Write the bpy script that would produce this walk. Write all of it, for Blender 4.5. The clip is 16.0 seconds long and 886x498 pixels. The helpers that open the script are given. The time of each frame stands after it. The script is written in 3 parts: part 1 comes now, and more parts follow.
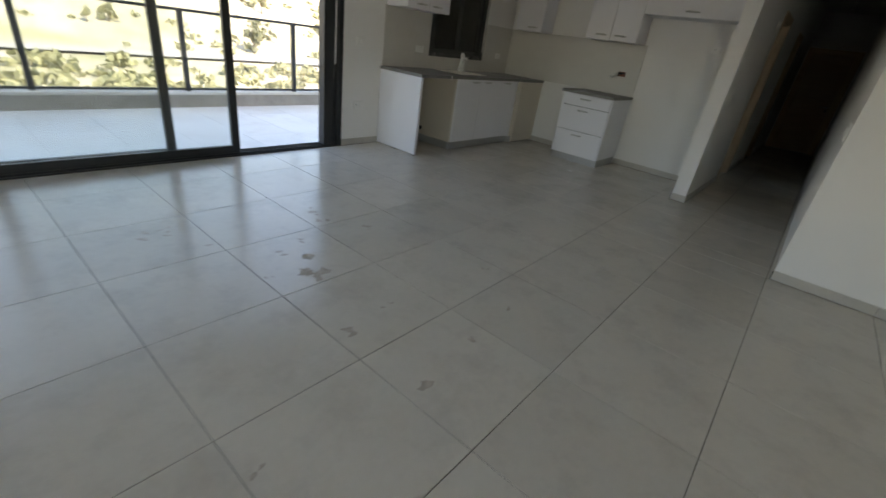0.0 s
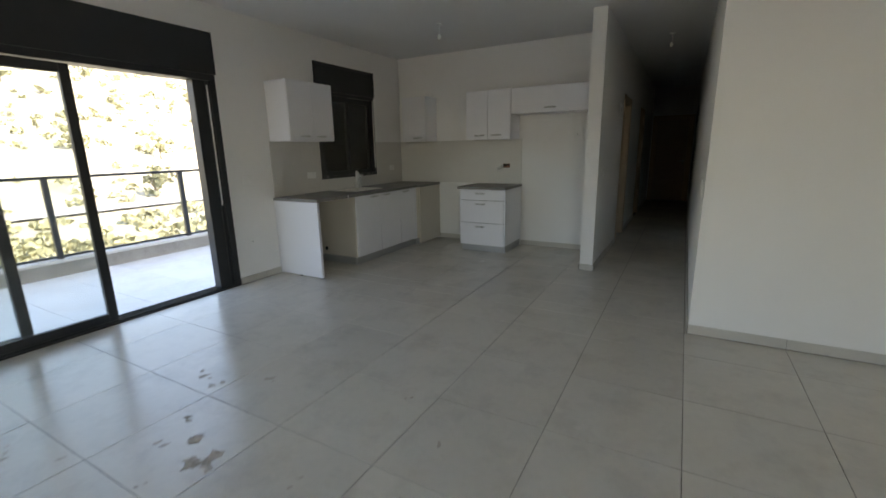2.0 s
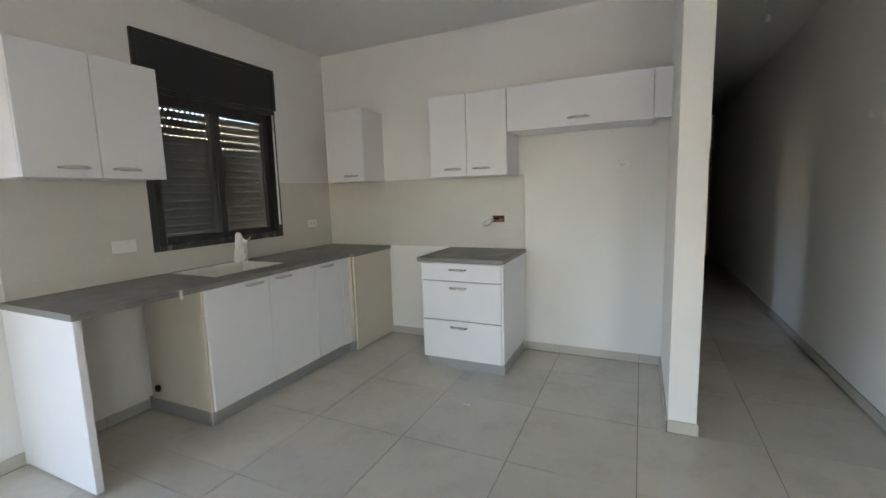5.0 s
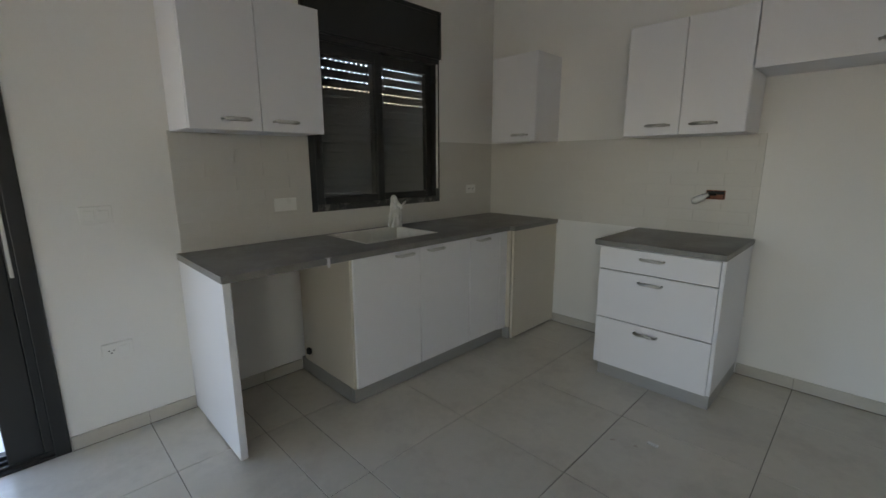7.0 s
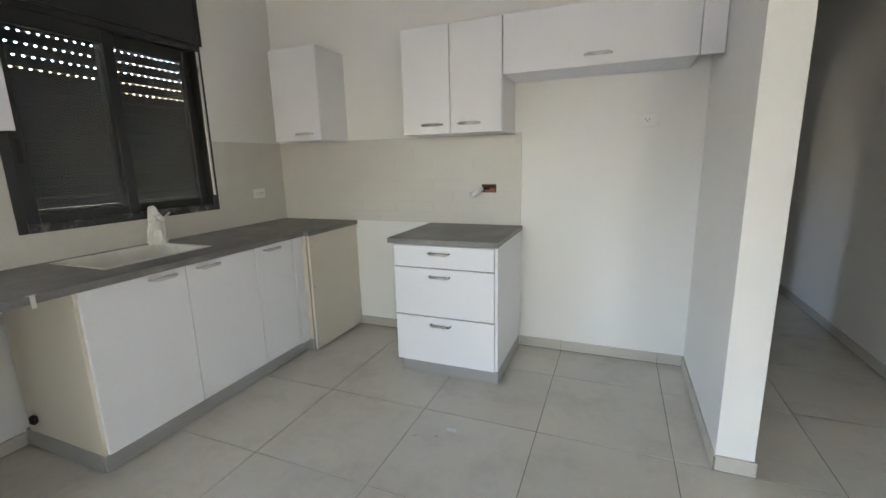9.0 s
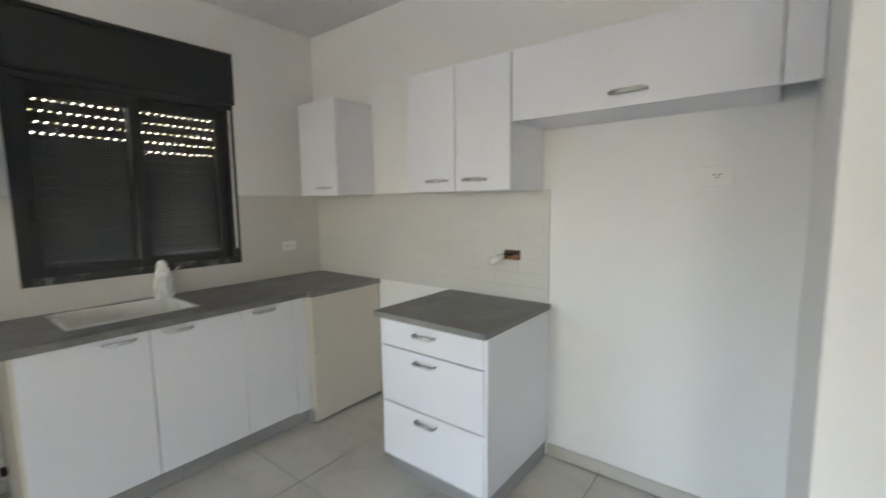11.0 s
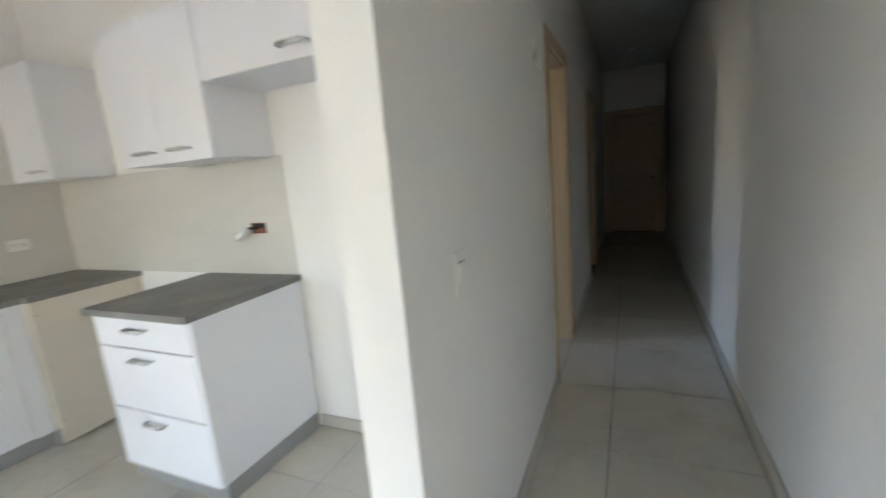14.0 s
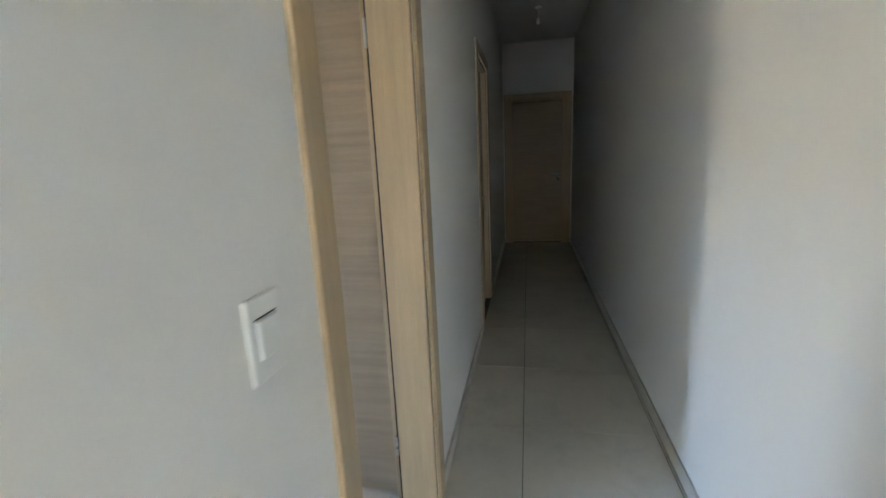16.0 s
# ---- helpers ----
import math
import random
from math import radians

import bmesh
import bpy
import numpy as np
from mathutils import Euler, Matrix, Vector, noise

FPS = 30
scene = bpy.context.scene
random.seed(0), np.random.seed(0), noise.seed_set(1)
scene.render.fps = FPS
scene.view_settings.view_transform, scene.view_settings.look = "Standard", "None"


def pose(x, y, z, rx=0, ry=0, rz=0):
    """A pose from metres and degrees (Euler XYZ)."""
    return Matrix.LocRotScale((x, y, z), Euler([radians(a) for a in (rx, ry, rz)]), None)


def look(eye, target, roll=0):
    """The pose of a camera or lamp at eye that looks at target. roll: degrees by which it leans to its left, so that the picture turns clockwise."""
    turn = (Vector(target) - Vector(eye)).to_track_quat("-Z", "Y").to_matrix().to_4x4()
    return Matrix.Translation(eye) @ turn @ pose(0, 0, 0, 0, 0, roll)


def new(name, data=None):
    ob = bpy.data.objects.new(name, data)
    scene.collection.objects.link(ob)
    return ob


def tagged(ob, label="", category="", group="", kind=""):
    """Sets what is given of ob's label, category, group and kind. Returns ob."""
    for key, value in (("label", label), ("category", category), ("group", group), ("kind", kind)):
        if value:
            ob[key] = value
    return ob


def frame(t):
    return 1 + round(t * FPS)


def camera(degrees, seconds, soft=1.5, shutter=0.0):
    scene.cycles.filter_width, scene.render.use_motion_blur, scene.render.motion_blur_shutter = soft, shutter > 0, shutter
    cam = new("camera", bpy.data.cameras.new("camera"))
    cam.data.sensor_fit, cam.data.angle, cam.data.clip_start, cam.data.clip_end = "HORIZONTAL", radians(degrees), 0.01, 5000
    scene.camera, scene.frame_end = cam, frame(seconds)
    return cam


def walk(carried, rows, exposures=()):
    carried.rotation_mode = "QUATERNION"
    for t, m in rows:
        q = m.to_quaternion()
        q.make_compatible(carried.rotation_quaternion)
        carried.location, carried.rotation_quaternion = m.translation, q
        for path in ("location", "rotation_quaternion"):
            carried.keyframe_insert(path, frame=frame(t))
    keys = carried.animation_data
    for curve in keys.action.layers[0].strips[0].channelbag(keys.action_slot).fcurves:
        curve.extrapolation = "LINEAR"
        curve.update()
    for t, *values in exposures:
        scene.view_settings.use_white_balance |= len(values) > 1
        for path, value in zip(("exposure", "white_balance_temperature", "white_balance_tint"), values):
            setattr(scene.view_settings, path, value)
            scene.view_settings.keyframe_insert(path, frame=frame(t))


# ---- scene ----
cam = camera(92.0, 16.0, shutter=0.4)
PATH = [
    (0, (0.265, -0.231, 1.317), (-0.828, 1.194, 0.435), 8.4),
    (0.5, (0.323, -0.444, 1.32), (-0.908, 0.856, 0.43), 4.2),
    (1, (0.379, -0.484, 1.34), (-0.843, 0.866, 0.512), 2.6),
    (1.5, (0.373, -0.272, 1.382), (-0.62, 1.361, 0.795), 1.3),
    (2, (0.29, 0.045, 1.434), (-0.662, 1.744, 0.98), -1.1),
    (2.5, (0.035, 0.406, 1.469), (-0.804, 2.188, 1.126), 0.3),
    (3, (-0.124, 0.847, 1.437), (-0.927, 2.651, 1.122), -1.6),
    (3.5, (-0.26, 1.277, 1.424), (-1.095, 3.069, 1.121), -2.7),
    (3.7, (-0.34, 1.47, 1.412), (-1.201, 3.252, 1.122), -3.1),
    (5.8, (-1.098, 2.828, 1.415), (-1.93, 4.631, 1.18), -0.9),
    (6, (-1.136, 2.872, 1.4), (-2.178, 4.561, 1.146), 0.5),
    (6.5, (-1.244, 2.89, 1.383), (-2.656, 4.257, 1.013), 0.2),
    (7, (-1.291, 2.911, 1.396), (-2.682, 4.293, 0.998), -0.2),
    (7.5, (-1.326, 2.953, 1.413), (-2.514, 4.509, 1.003), 0.2),
    (8, (-1.347, 2.977, 1.401), (-2.421, 4.616, 1.002), -0.7),
    (8.5, (-1.308, 3.015, 1.388), (-2.18, 4.772, 0.994), -0.4),
    (8.7, (-1.246, 3.054, 1.383), (-1.954, 4.881, 0.981), -1.4),
    (10.8, (-0.873, 3.865, 1.468), (-2.14, 5.376, 1.138), -1.0),
    (11, (-0.793, 3.919, 1.505), (-2.019, 5.484, 1.281), -0.7),
    (11.5, (-0.697, 4.107, 1.488), (-1.751, 5.8, 1.336), -1.7),
    (12, (-0.638, 4.224, 1.492), (-1.841, 5.816, 1.36), -1.1),
    (12.5, (-0.515, 4.206, 1.483), (-1.997, 5.536, 1.295), -1.5),
    (13, (-0.423, 4.142, 1.457), (-1.915, 5.455, 1.237), -2.8),
    (13.5, (-0.278, 4.122, 1.444), (-1.569, 5.623, 1.163), -4.7),
    (14, (-0.121, 4.397, 1.413), (-0.926, 6.192, 1.049), -5.0),
    (14.5, (-0.117, 4.79, 1.396), (-0.583, 6.69, 0.983), -3.2),
    (15, (-0.147, 5.327, 1.41), (-0.447, 7.254, 0.963), -2.3),
    (15.5, (-0.127, 5.773, 1.412), (-0.512, 7.687, 0.979), -3.2),
    (16, (-0.199, 6.312, 1.376), (-0.589, 8.225, 0.945), -2.7),
]
EXPOSURES = [(0, 2.7, 8200, 14), (1, 2.75, 8300, 14), (2, 2.92, 8000, 14), (3.5, 3.35, 7900, 14), (6, 4.35, 7850, 16), (6.5, 3.7, 7850, 15), (7, 3.2, 7850, 15), (7.5, 4.1, 7850, 15), (8, 4.4, 7850, 16), (11, 4.45, 7600, 16), (12.5, 4.5, 7600, 16), (13.5, 4.7, 7500, 16), (14, 4.92, 7600, 16), (14.5, 5.25, 7600, 15), (15, 5.55, 7950, 14), (15.5, 6.0, 7800, 14), (16, 6.2, 7400, 14)]
walk(cam, [(t, look(eye, target, roll)) for t, eye, target, roll in PATH], EXPOSURES)

# ---- world and sun ----
world = bpy.data.worlds.new("world")
scene.world = world
world.use_nodes = True
wn = world.node_tree
sky = wn.nodes.new("ShaderNodeTexSky")
sky.sky_type = "NISHITA"
sky.sun_disc = False
SUN_ELEV, SUN_AZ = 52.0, 75.0   # azimuth measured from +y towards +x
sky.sun_elevation = radians(SUN_ELEV)
sky.sun_rotation = radians(SUN_AZ)
wn.links.new(sky.outputs[0], wn.nodes["Background"].inputs[0])
wn.nodes["Background"].inputs[1].default_value = 0.145
sun_data = bpy.data.lights.new("sun", "SUN")
sun_data.energy, sun_data.angle, sun_data.color = 2.0, radians(0.5), (1.0, 0.95, 0.87)
sun = new("sun", sun_data)
se, sa = radians(SUN_ELEV), radians(SUN_AZ)
sun.matrix_world = look((40 * math.sin(sa) * math.cos(se), 40 * math.cos(sa) * math.cos(se), 40 * math.sin(se)), (0, 0, 0))


def portal(x, y, z, wide, high, face):
    d = bpy.data.lights.new("daylight_portal", "AREA")
    d.shape, d.size, d.size_y = "RECTANGLE", wide, high
    d.cycles.is_portal = True
    ob = new("daylight_portal", d)
    ob.matrix_world = look((x, y, z), (x + face, y + (1 - abs(face)), z))
    return ob


# ---- materials ----
def material(name, base, rough=0.5, metal=0.0, vary=0.06, scale=3.0, fine=60.0, bump=0.05, tint=None, spread=0.0, stretch=(1, 1, 1), dirt=None, dirt_scale=1.2, dirt_amount=0.0, rough_vary=0.1, coat=0.0):
    m = bpy.data.materials.new(name)
    m.use_nodes = True
    t = m.node_tree
    n, lk = t.nodes, t.links
    b = n["Principled BSDF"]
    co = n.new("ShaderNodeTexCoord")
    geo = n.new("ShaderNodeNewGeometry")
    mp = n.new("ShaderNodeMapping")
    mp.inputs["Scale"].default_value = stretch
    lk.new(geo.outputs["Position"], mp.inputs["Vector"])
    big = n.new("ShaderNodeTexNoise")
    big.inputs["Scale"].default_value, big.inputs["Detail"].default_value = scale, 6
    small = n.new("ShaderNodeTexNoise")
    small.inputs["Scale"].default_value, small.inputs["Detail"].default_value = fine, 4
    lk.new(mp.outputs[0], big.inputs["Vector"])
    lk.new(mp.outputs[0], small.inputs["Vector"])
    r = n.new("ShaderNodeValToRGB")
    lo = [max(0, c * (1 - vary)) for c in base]
    hi = [min(1, c * (1 + vary)) for c in (tint or base)]
    r.color_ramp.elements[0].position, r.color_ramp.elements[1].position = 0.3, 0.7
    r.color_ramp.elements[0].color, r.color_ramp.elements[1].color = (*lo, 1), (*hi, 1)
    mixf = n.new("ShaderNodeMath")
    mixf.operation = "MULTIPLY_ADD"
    mixf.inputs[1].default_value, = (0.35,)
    lk.new(small.outputs["Fac"], mixf.inputs[0])
    half = n.new("ShaderNodeMath")
    half.operation = "MULTIPLY"
    half.inputs[1].default_value = 0.65
    lk.new(big.outputs["Fac"], half.inputs[0])
    lk.new(half.outputs[0], mixf.inputs[2])
    lk.new(mixf.outputs[0], r.inputs["Fac"])
    out = r.outputs["Color"]
    if dirt:
        dn = n.new("ShaderNodeTexNoise")
        dn.inputs["Scale"].default_value, dn.inputs["Detail"].default_value, dn.inputs["Roughness"].default_value = dirt_scale, 8, 0.7
        lk.new(geo.outputs["Position"], dn.inputs["Vector"])
        dr = n.new("ShaderNodeMapRange")
        dr.inputs["From Min"].default_value, dr.inputs["From Max"].default_value = 0.49, 0.68
        dr.inputs["To Max"].default_value = dirt_amount
        lk.new(dn.outputs["Fac"], dr.inputs["Value"])
        mx = n.new("ShaderNodeMix")
        mx.data_type = "RGBA"
        lk.new(dr.outputs[0], mx.inputs[0])
        lk.new(out, mx.inputs[6])
        mx.inputs[7].default_value = (*dirt, 1)
        out = mx.outputs[2]
    if spread:
        oi = n.new("ShaderNodeObjectInfo")
        hs = n.new("ShaderNodeHueSaturation")
        mr = n.new("ShaderNodeMapRange")
        mr.inputs["To Min"].default_value, mr.inputs["To Max"].default_value = 1 - spread, 1 + spread
        lk.new(oi.outputs["Random"], mr.inputs["Value"])
        lk.new(mr.outputs[0], hs.inputs["Value"])
        lk.new(out, hs.inputs["Color"])
        out = hs.outputs["Color"]
    lk.new(out, b.inputs["Base Color"])
    rr = n.new("ShaderNodeMapRange")
    rr.inputs["From Min"].default_value, rr.inputs["From Max"].default_value = 0.3, 0.7
    rr.inputs["To Min"].default_value, rr.inputs["To Max"].default_value = max(0.02, rough - rough_vary), min(1, rough + rough_vary)
    lk.new(big.outputs["Fac"], rr.inputs["Value"])
    lk.new(rr.outputs[0], b.inputs["Roughness"])
    b.inputs["Metallic"].default_value = metal
    b.inputs["Coat Weight"].default_value = coat
    if bump:
        bp = n.new("ShaderNodeBump")
        bp.inputs["Strength"].default_value, bp.inputs["Distance"].default_value = bump, 0.004
        lk.new(mixf.outputs[0], bp.inputs["Height"])
        lk.new(bp.outputs[0], b.inputs["Normal"])
    return m


def glass_material(name, rough, colour, gloss):
    # thin pane: mostly clear, with a faint film of dust and a mirror part
    m = bpy.data.materials.new(name)
    m.use_nodes = True
    n, lk = m.node_tree.nodes, m.node_tree.links
    n.remove(n["Principled BSDF"])
    clear = n.new("ShaderNodeBsdfTransparent")
    clear.inputs[0].default_value = (*colour, 1)
    gl = n.new("ShaderNodeBsdfGlossy")
    gl.inputs["Roughness"].default_value = rough
    fr = n.new("ShaderNodeFresnel")
    fr.inputs["IOR"].default_value = 1.45
    sc = n.new("ShaderNodeMath")
    sc.operation = "MULTIPLY"
    sc.inputs[1].default_value = gloss
    lk.new(fr.outputs[0], sc.inputs[0])
    mix = n.new("ShaderNodeMixShader")
    lk.new(sc.outputs[0], mix.inputs[0])
    lk.new(clear.outputs[0], mix.inputs[1])
    lk.new(gl.outputs[0], mix.inputs[2])
    dust = n.new("ShaderNodeBsdfDiffuse")
    dust.inputs[0].default_value = (0.6, 0.6, 0.57, 1)
    nz = n.new("ShaderNodeTexNoise")
    nz.inputs["Scale"].default_value, nz.inputs["Detail"].default_value = 2.5, 8
    mr = n.new("ShaderNodeMapRange")
    mr.inputs["From Min"].default_value, mr.inputs["From Max"].default_value = 0.3, 0.75
    mr.inputs["To Min"].default_value, mr.inputs["To Max"].default_value = 0.004, 0.03
    lk.new(nz.outputs["Fac"], mr.inputs["Value"])
    mix2 = n.new("ShaderNodeMixShader")
    lk.new(mr.outputs[0], mix2.inputs[0])
    lk.new(mix.outputs[0], mix2.inputs[1])
    lk.new(dust.outputs[0], mix2.inputs[2])
    lk.new(mix2.outputs[0], n["Material Output"].inputs["Surface"])
    return m


WALL = material("white_wall_paint", (0.80, 0.795, 0.78), 0.75, vary=0.02, scale=1.6, fine=140, bump=0.12, dirt=(0.66, 0.64, 0.6), dirt_scale=0.9, dirt_amount=0.12)
CEIL = material("ceiling_paint", (0.80, 0.80, 0.79), 0.85, vary=0.02, scale=2, fine=120, bump=0.08)
TILE = material("porcelain_tile", (0.615, 0.577, 0.508), 0.225, vary=0.05, scale=2.2, fine=22, bump=0.03, spread=0.035, dirt=(0.40, 0.365, 0.32), dirt_scale=3.2, dirt_amount=0.38, rough_vary=0.03)
GROUT = material("grout", (0.12, 0.11, 0.098), 0.9, vary=0.2, scale=5, fine=90, bump=0.2)
SKIRT = material("skirting_tile", (0.50, 0.475, 0.43), 0.4, vary=0.07, scale=3, fine=40, bump=0.03, spread=0.03)
ALU = material("anthracite_aluminium", (0.019, 0.0205, 0.022), 0.42, metal=0.0, vary=0.1, scale=4, fine=200, bump=0.02)
ALU_DUSTY = material("dusty_anthracite_sill", (0.035, 0.036, 0.037), 0.6, vary=0.2, scale=6, fine=90, bump=0.04, dirt=(0.4, 0.4, 0.38), dirt_scale=9, dirt_amount=0.6)
STEEL = material("brushed_steel", (0.55, 0.55, 0.54), 0.32, metal=1.0, vary=0.06, scale=8, fine=150, bump=0.02)
LAM = material("white_laminate", (0.755, 0.758, 0.79), 0.40, vary=0.012, scale=1.5, fine=180, bump=0.015)
CREAM = material("raw_chipboard_back", (0.62, 0.57, 0.49), 0.6, vary=0.03, scale=4, fine=160, bump=0.03)
STONE = material("grey_worktop_stone", (0.185, 0.178, 0.168), 0.42, vary=0.22, scale=5, fine=70, bump=0.03, dirt=(0.42, 0.41, 0.39), dirt_scale=3.3, dirt_amount=0.32)
PLINTH = material("brushed_grey_plinth", (0.42, 0.42, 0.42), 0.38, metal=0.55, vary=0.06, scale=5, fine=120, bump=0.02, stretch=(1, 1, 12))
SPLASH = material("glazed_wall_tile", (0.60, 0.585, 0.55), 0.34, rough_vary=0.03, vary=0.03, scale=2, fine=60, bump=0.03, spread=0.012)
SPLASH_GROUT = material("wall_tile_grout", (0.60, 0.585, 0.55), 0.85, vary=0.05, scale=5, fine=90)
OAK = material("pale_oak_laminate", (0.50, 0.375, 0.245), 0.45, vary=0.13, scale=5, fine=60, bump=0.04, stretch=(9, 9, 0.5))
OAK_LEAF = material("pale_oak_cross_grain", (0.44, 0.335, 0.235), 0.5, vary=0.16, scale=4, fine=45, bump=0.04, stretch=(0.6, 0.6, 14))
PLASTIC = material("white_plastic", (0.80, 0.80, 0.78), 0.35, vary=0.015, scale=6, fine=120, bump=0)
FILM = material("thin_plastic_wrap", (0.72, 0.72, 0.70), 0.25, vary=0.08, scale=14, fine=60, bump=0.3)
CERAMIC = material("white_sink_composite", (0.80, 0.775, 0.71), 0.3, vary=0.02, scale=4, fine=80, bump=0)
# for dark fittings, and for strips and pads painting shade in gaps and holes
DARK = material("dark_fittings_and_shade", (0.02, 0.018, 0.016), 0.8, vary=0.2)
COPPER = material("red_brown_box", (0.25, 0.09, 0.05), 0.6, vary=0.2, scale=30, fine=100)
PLASTER = material("dried_plaster", (0.43, 0.375, 0.32), 0.9, vary=0.3, scale=30, fine=160, bump=0.4)
CONCRETE = material("balcony_parapet_stone", (0.34, 0.315, 0.28), 0.8, vary=0.18, scale=3, fine=50, bump=0.25, dirt=(0.2, 0.17, 0.14), dirt_scale=4, dirt_amount=0.5)
COPING = material("pale_stone_coping", (0.62, 0.59, 0.54), 0.7, vary=0.08, scale=4, fine=60, bump=0.1)
BALC = material("balcony_tile", (0.68, 0.665, 0.635), 0.6, vary=0.08, scale=2, fine=30, bump=0.05, spread=0.04, dirt=(0.52, 0.47, 0.42), dirt_scale=2.5, dirt_amount=0.4)
SHUTTER = material("shutter_slat_grey", (0.034, 0.037, 0.041), 0.5, vary=0.08, scale=5, fine=80, bump=0.02)
GLASS = glass_material("window_glass", 0.02, (0.93, 0.95, 0.94), 1.0)
RAILGLASS = glass_material("railing_glass", 0.03, (0.95, 0.96, 0.95), 0.8)
EARTH = material("dry_hillside_earth", (0.315, 0.285, 0.215), 0.95, vary=0.22, scale=0.12, fine=2.5, bump=0.3, tint=(0.39, 0.355, 0.27), dirt=(0.20, 0.21, 0.105), dirt_scale=0.09, dirt_amount=0.75)
ROAD = material("pale_asphalt_road", (0.30, 0.29, 0.28), 0.9, vary=0.1, scale=0.5, fine=6)
LEAF = material("olive_foliage", (0.20, 0.195, 0.105), 0.8, vary=0.4, scale=0.6, fine=5, tint=(0.29, 0.28, 0.16), bump=0)
LEAF2 = material("dark_pine_foliage", (0.13, 0.135, 0.075), 0.8, vary=0.4, scale=0.6, fine=5, tint=(0.20, 0.20, 0.11), bump=0)
BARK = material("bark", (0.14, 0.10, 0.07), 0.9, vary=0.3, scale=3, fine=30, bump=0.4)


# ---- builders ----
def put_mesh(name, bm, mat, parent=None, smooth=False):
    me = bpy.data.meshes.new(name)
    bm.normal_update()
    bm.to_mesh(me)
    bm.free()
    for m in (mat if isinstance(mat, (list, tuple)) else [mat]):
        me.materials.append(m)
    if smooth:
        for p in me.polygons:
            p.use_smooth = True
    ob = new(name, me)
    if parent:
        ob.parent = parent
    return ob


def add_box(bm, b, bevel=0.0, seg=1, origin=(0, 0, 0), mat=0):
    x0, x1, y0, y1, z0, z1 = b
    m = Matrix.LocRotScale(((x0 + x1) / 2 - origin[0], (y0 + y1) / 2 - origin[1], (z0 + z1) / 2 - origin[2]), None, (x1 - x0, y1 - y0, z1 - z0))
    g = bmesh.ops.create_cube(bm, size=1, matrix=m)
    fs = {f for v in g["verts"] for f in v.link_faces}
    for f in fs:
        f.material_index = mat
    if bevel:
        es = list({e for v in g["verts"] for e in v.link_edges})
        bmesh.ops.bevel(bm, geom=es, offset=bevel, segments=seg, affect="EDGES", profile=0.5)


def boxes(name, bs, mat, parent=None, bevel=0.0, seg=1):
    bm = bmesh.new()
    o = parent.location if parent else (0, 0, 0)
    # parts under a part are measured from the thing's base too
    if parent and parent.parent:
        o = parent.parent.location
    for b in bs:
        add_box(bm, b, bevel, seg, o)
    return put_mesh(name, bm, mat, parent)


def add_tube(bm, pts, r, sides=10, origin=(0, 0, 0), caps=True):
    pts = [Vector(p) - Vector(origin) for p in pts]
    rings = []
    for i, p in enumerate(pts):
        d = (pts[min(i + 1, len(pts) - 1)] - pts[max(i - 1, 0)]).normalized()
        q = d.to_track_quat("Z", "Y")
        rad = r[i] if isinstance(r, (list, tuple)) else r
        rings.append([bm.verts.new(p + q @ Vector((rad * math.cos(a), rad * math.sin(a), 0))) for a in [2 * math.pi * k / sides for k in range(sides)]])
    for a, b in zip(rings, rings[1:]):
        for k in range(sides):
            bm.faces.new((a[k], a[(k + 1) % sides], b[(k + 1) % sides], b[k]))
    if caps:
        bm.faces.new(rings[0][::-1])
        bm.faces.new(rings[-1])


def tube(name, pts, r, mat, parent=None, sides=10):
    bm = bmesh.new()
    o = parent.location if parent else (0, 0, 0)
    if parent and parent.parent:
        o = parent.parent.location
    add_tube(bm, pts, r, sides, o)
    return put_mesh(name, bm, mat, parent, smooth=True)


def thing(name, at, label, category, group=""):
    ob = new(name)
    ob.location = at
    ob.empty_display_size = 0.1
    bpy.context.view_layer.update()
    return tagged(ob, label, category, group)


def structure(ob, label):
    return tagged(ob, label, kind="structure")


# ---- plan, metres ----
WX, BY, CEILZ = -3.92, 6.175, 2.85          # window wall, kitchen back wall, ceiling
PX0, PX1, PY = -0.70, -0.555, 5.14        # partition between kitchen and corridor
RX, RY, ENDY = 0.430, 3.672, 12.86           # corridor's other wall, its corner, far end
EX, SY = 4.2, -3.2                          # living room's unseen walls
SL0, SL1, SLZ = -0.62, 2.93, 2.58           # balcony slider opening
W0, W1, WZ0, WZ1 = 4.295, 5.48, 1.07, 2.55  # kitchen window opening
D1A, D1B, D2A, D2B, DZ = 7.03, 7.75, 9.56, 10.28, 2.075
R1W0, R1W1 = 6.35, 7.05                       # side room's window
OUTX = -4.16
SW = ((-3.6, -2.0), (1.3, 3.0))               # unseen openings behind the start, added to let in more daylight
EW = (-2.0, -0.7)                             # opening in the unseen side wall, added to brighten faces towards +x

wall_west = boxes("wall_west", [
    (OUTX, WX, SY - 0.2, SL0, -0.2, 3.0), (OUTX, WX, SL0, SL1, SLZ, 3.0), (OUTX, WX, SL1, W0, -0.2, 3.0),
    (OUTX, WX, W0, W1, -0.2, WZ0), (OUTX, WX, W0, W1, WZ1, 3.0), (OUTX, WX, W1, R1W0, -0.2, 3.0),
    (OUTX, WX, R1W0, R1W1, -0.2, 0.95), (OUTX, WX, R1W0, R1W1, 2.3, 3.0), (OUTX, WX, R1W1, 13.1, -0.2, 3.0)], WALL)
structure(wall_west, "white plastered outer wall with window openings")
structure(boxes("wall_north", [(WX, PX0, BY, BY + 0.12, 0, CEILZ)], WALL), "white painted kitchen back wall")
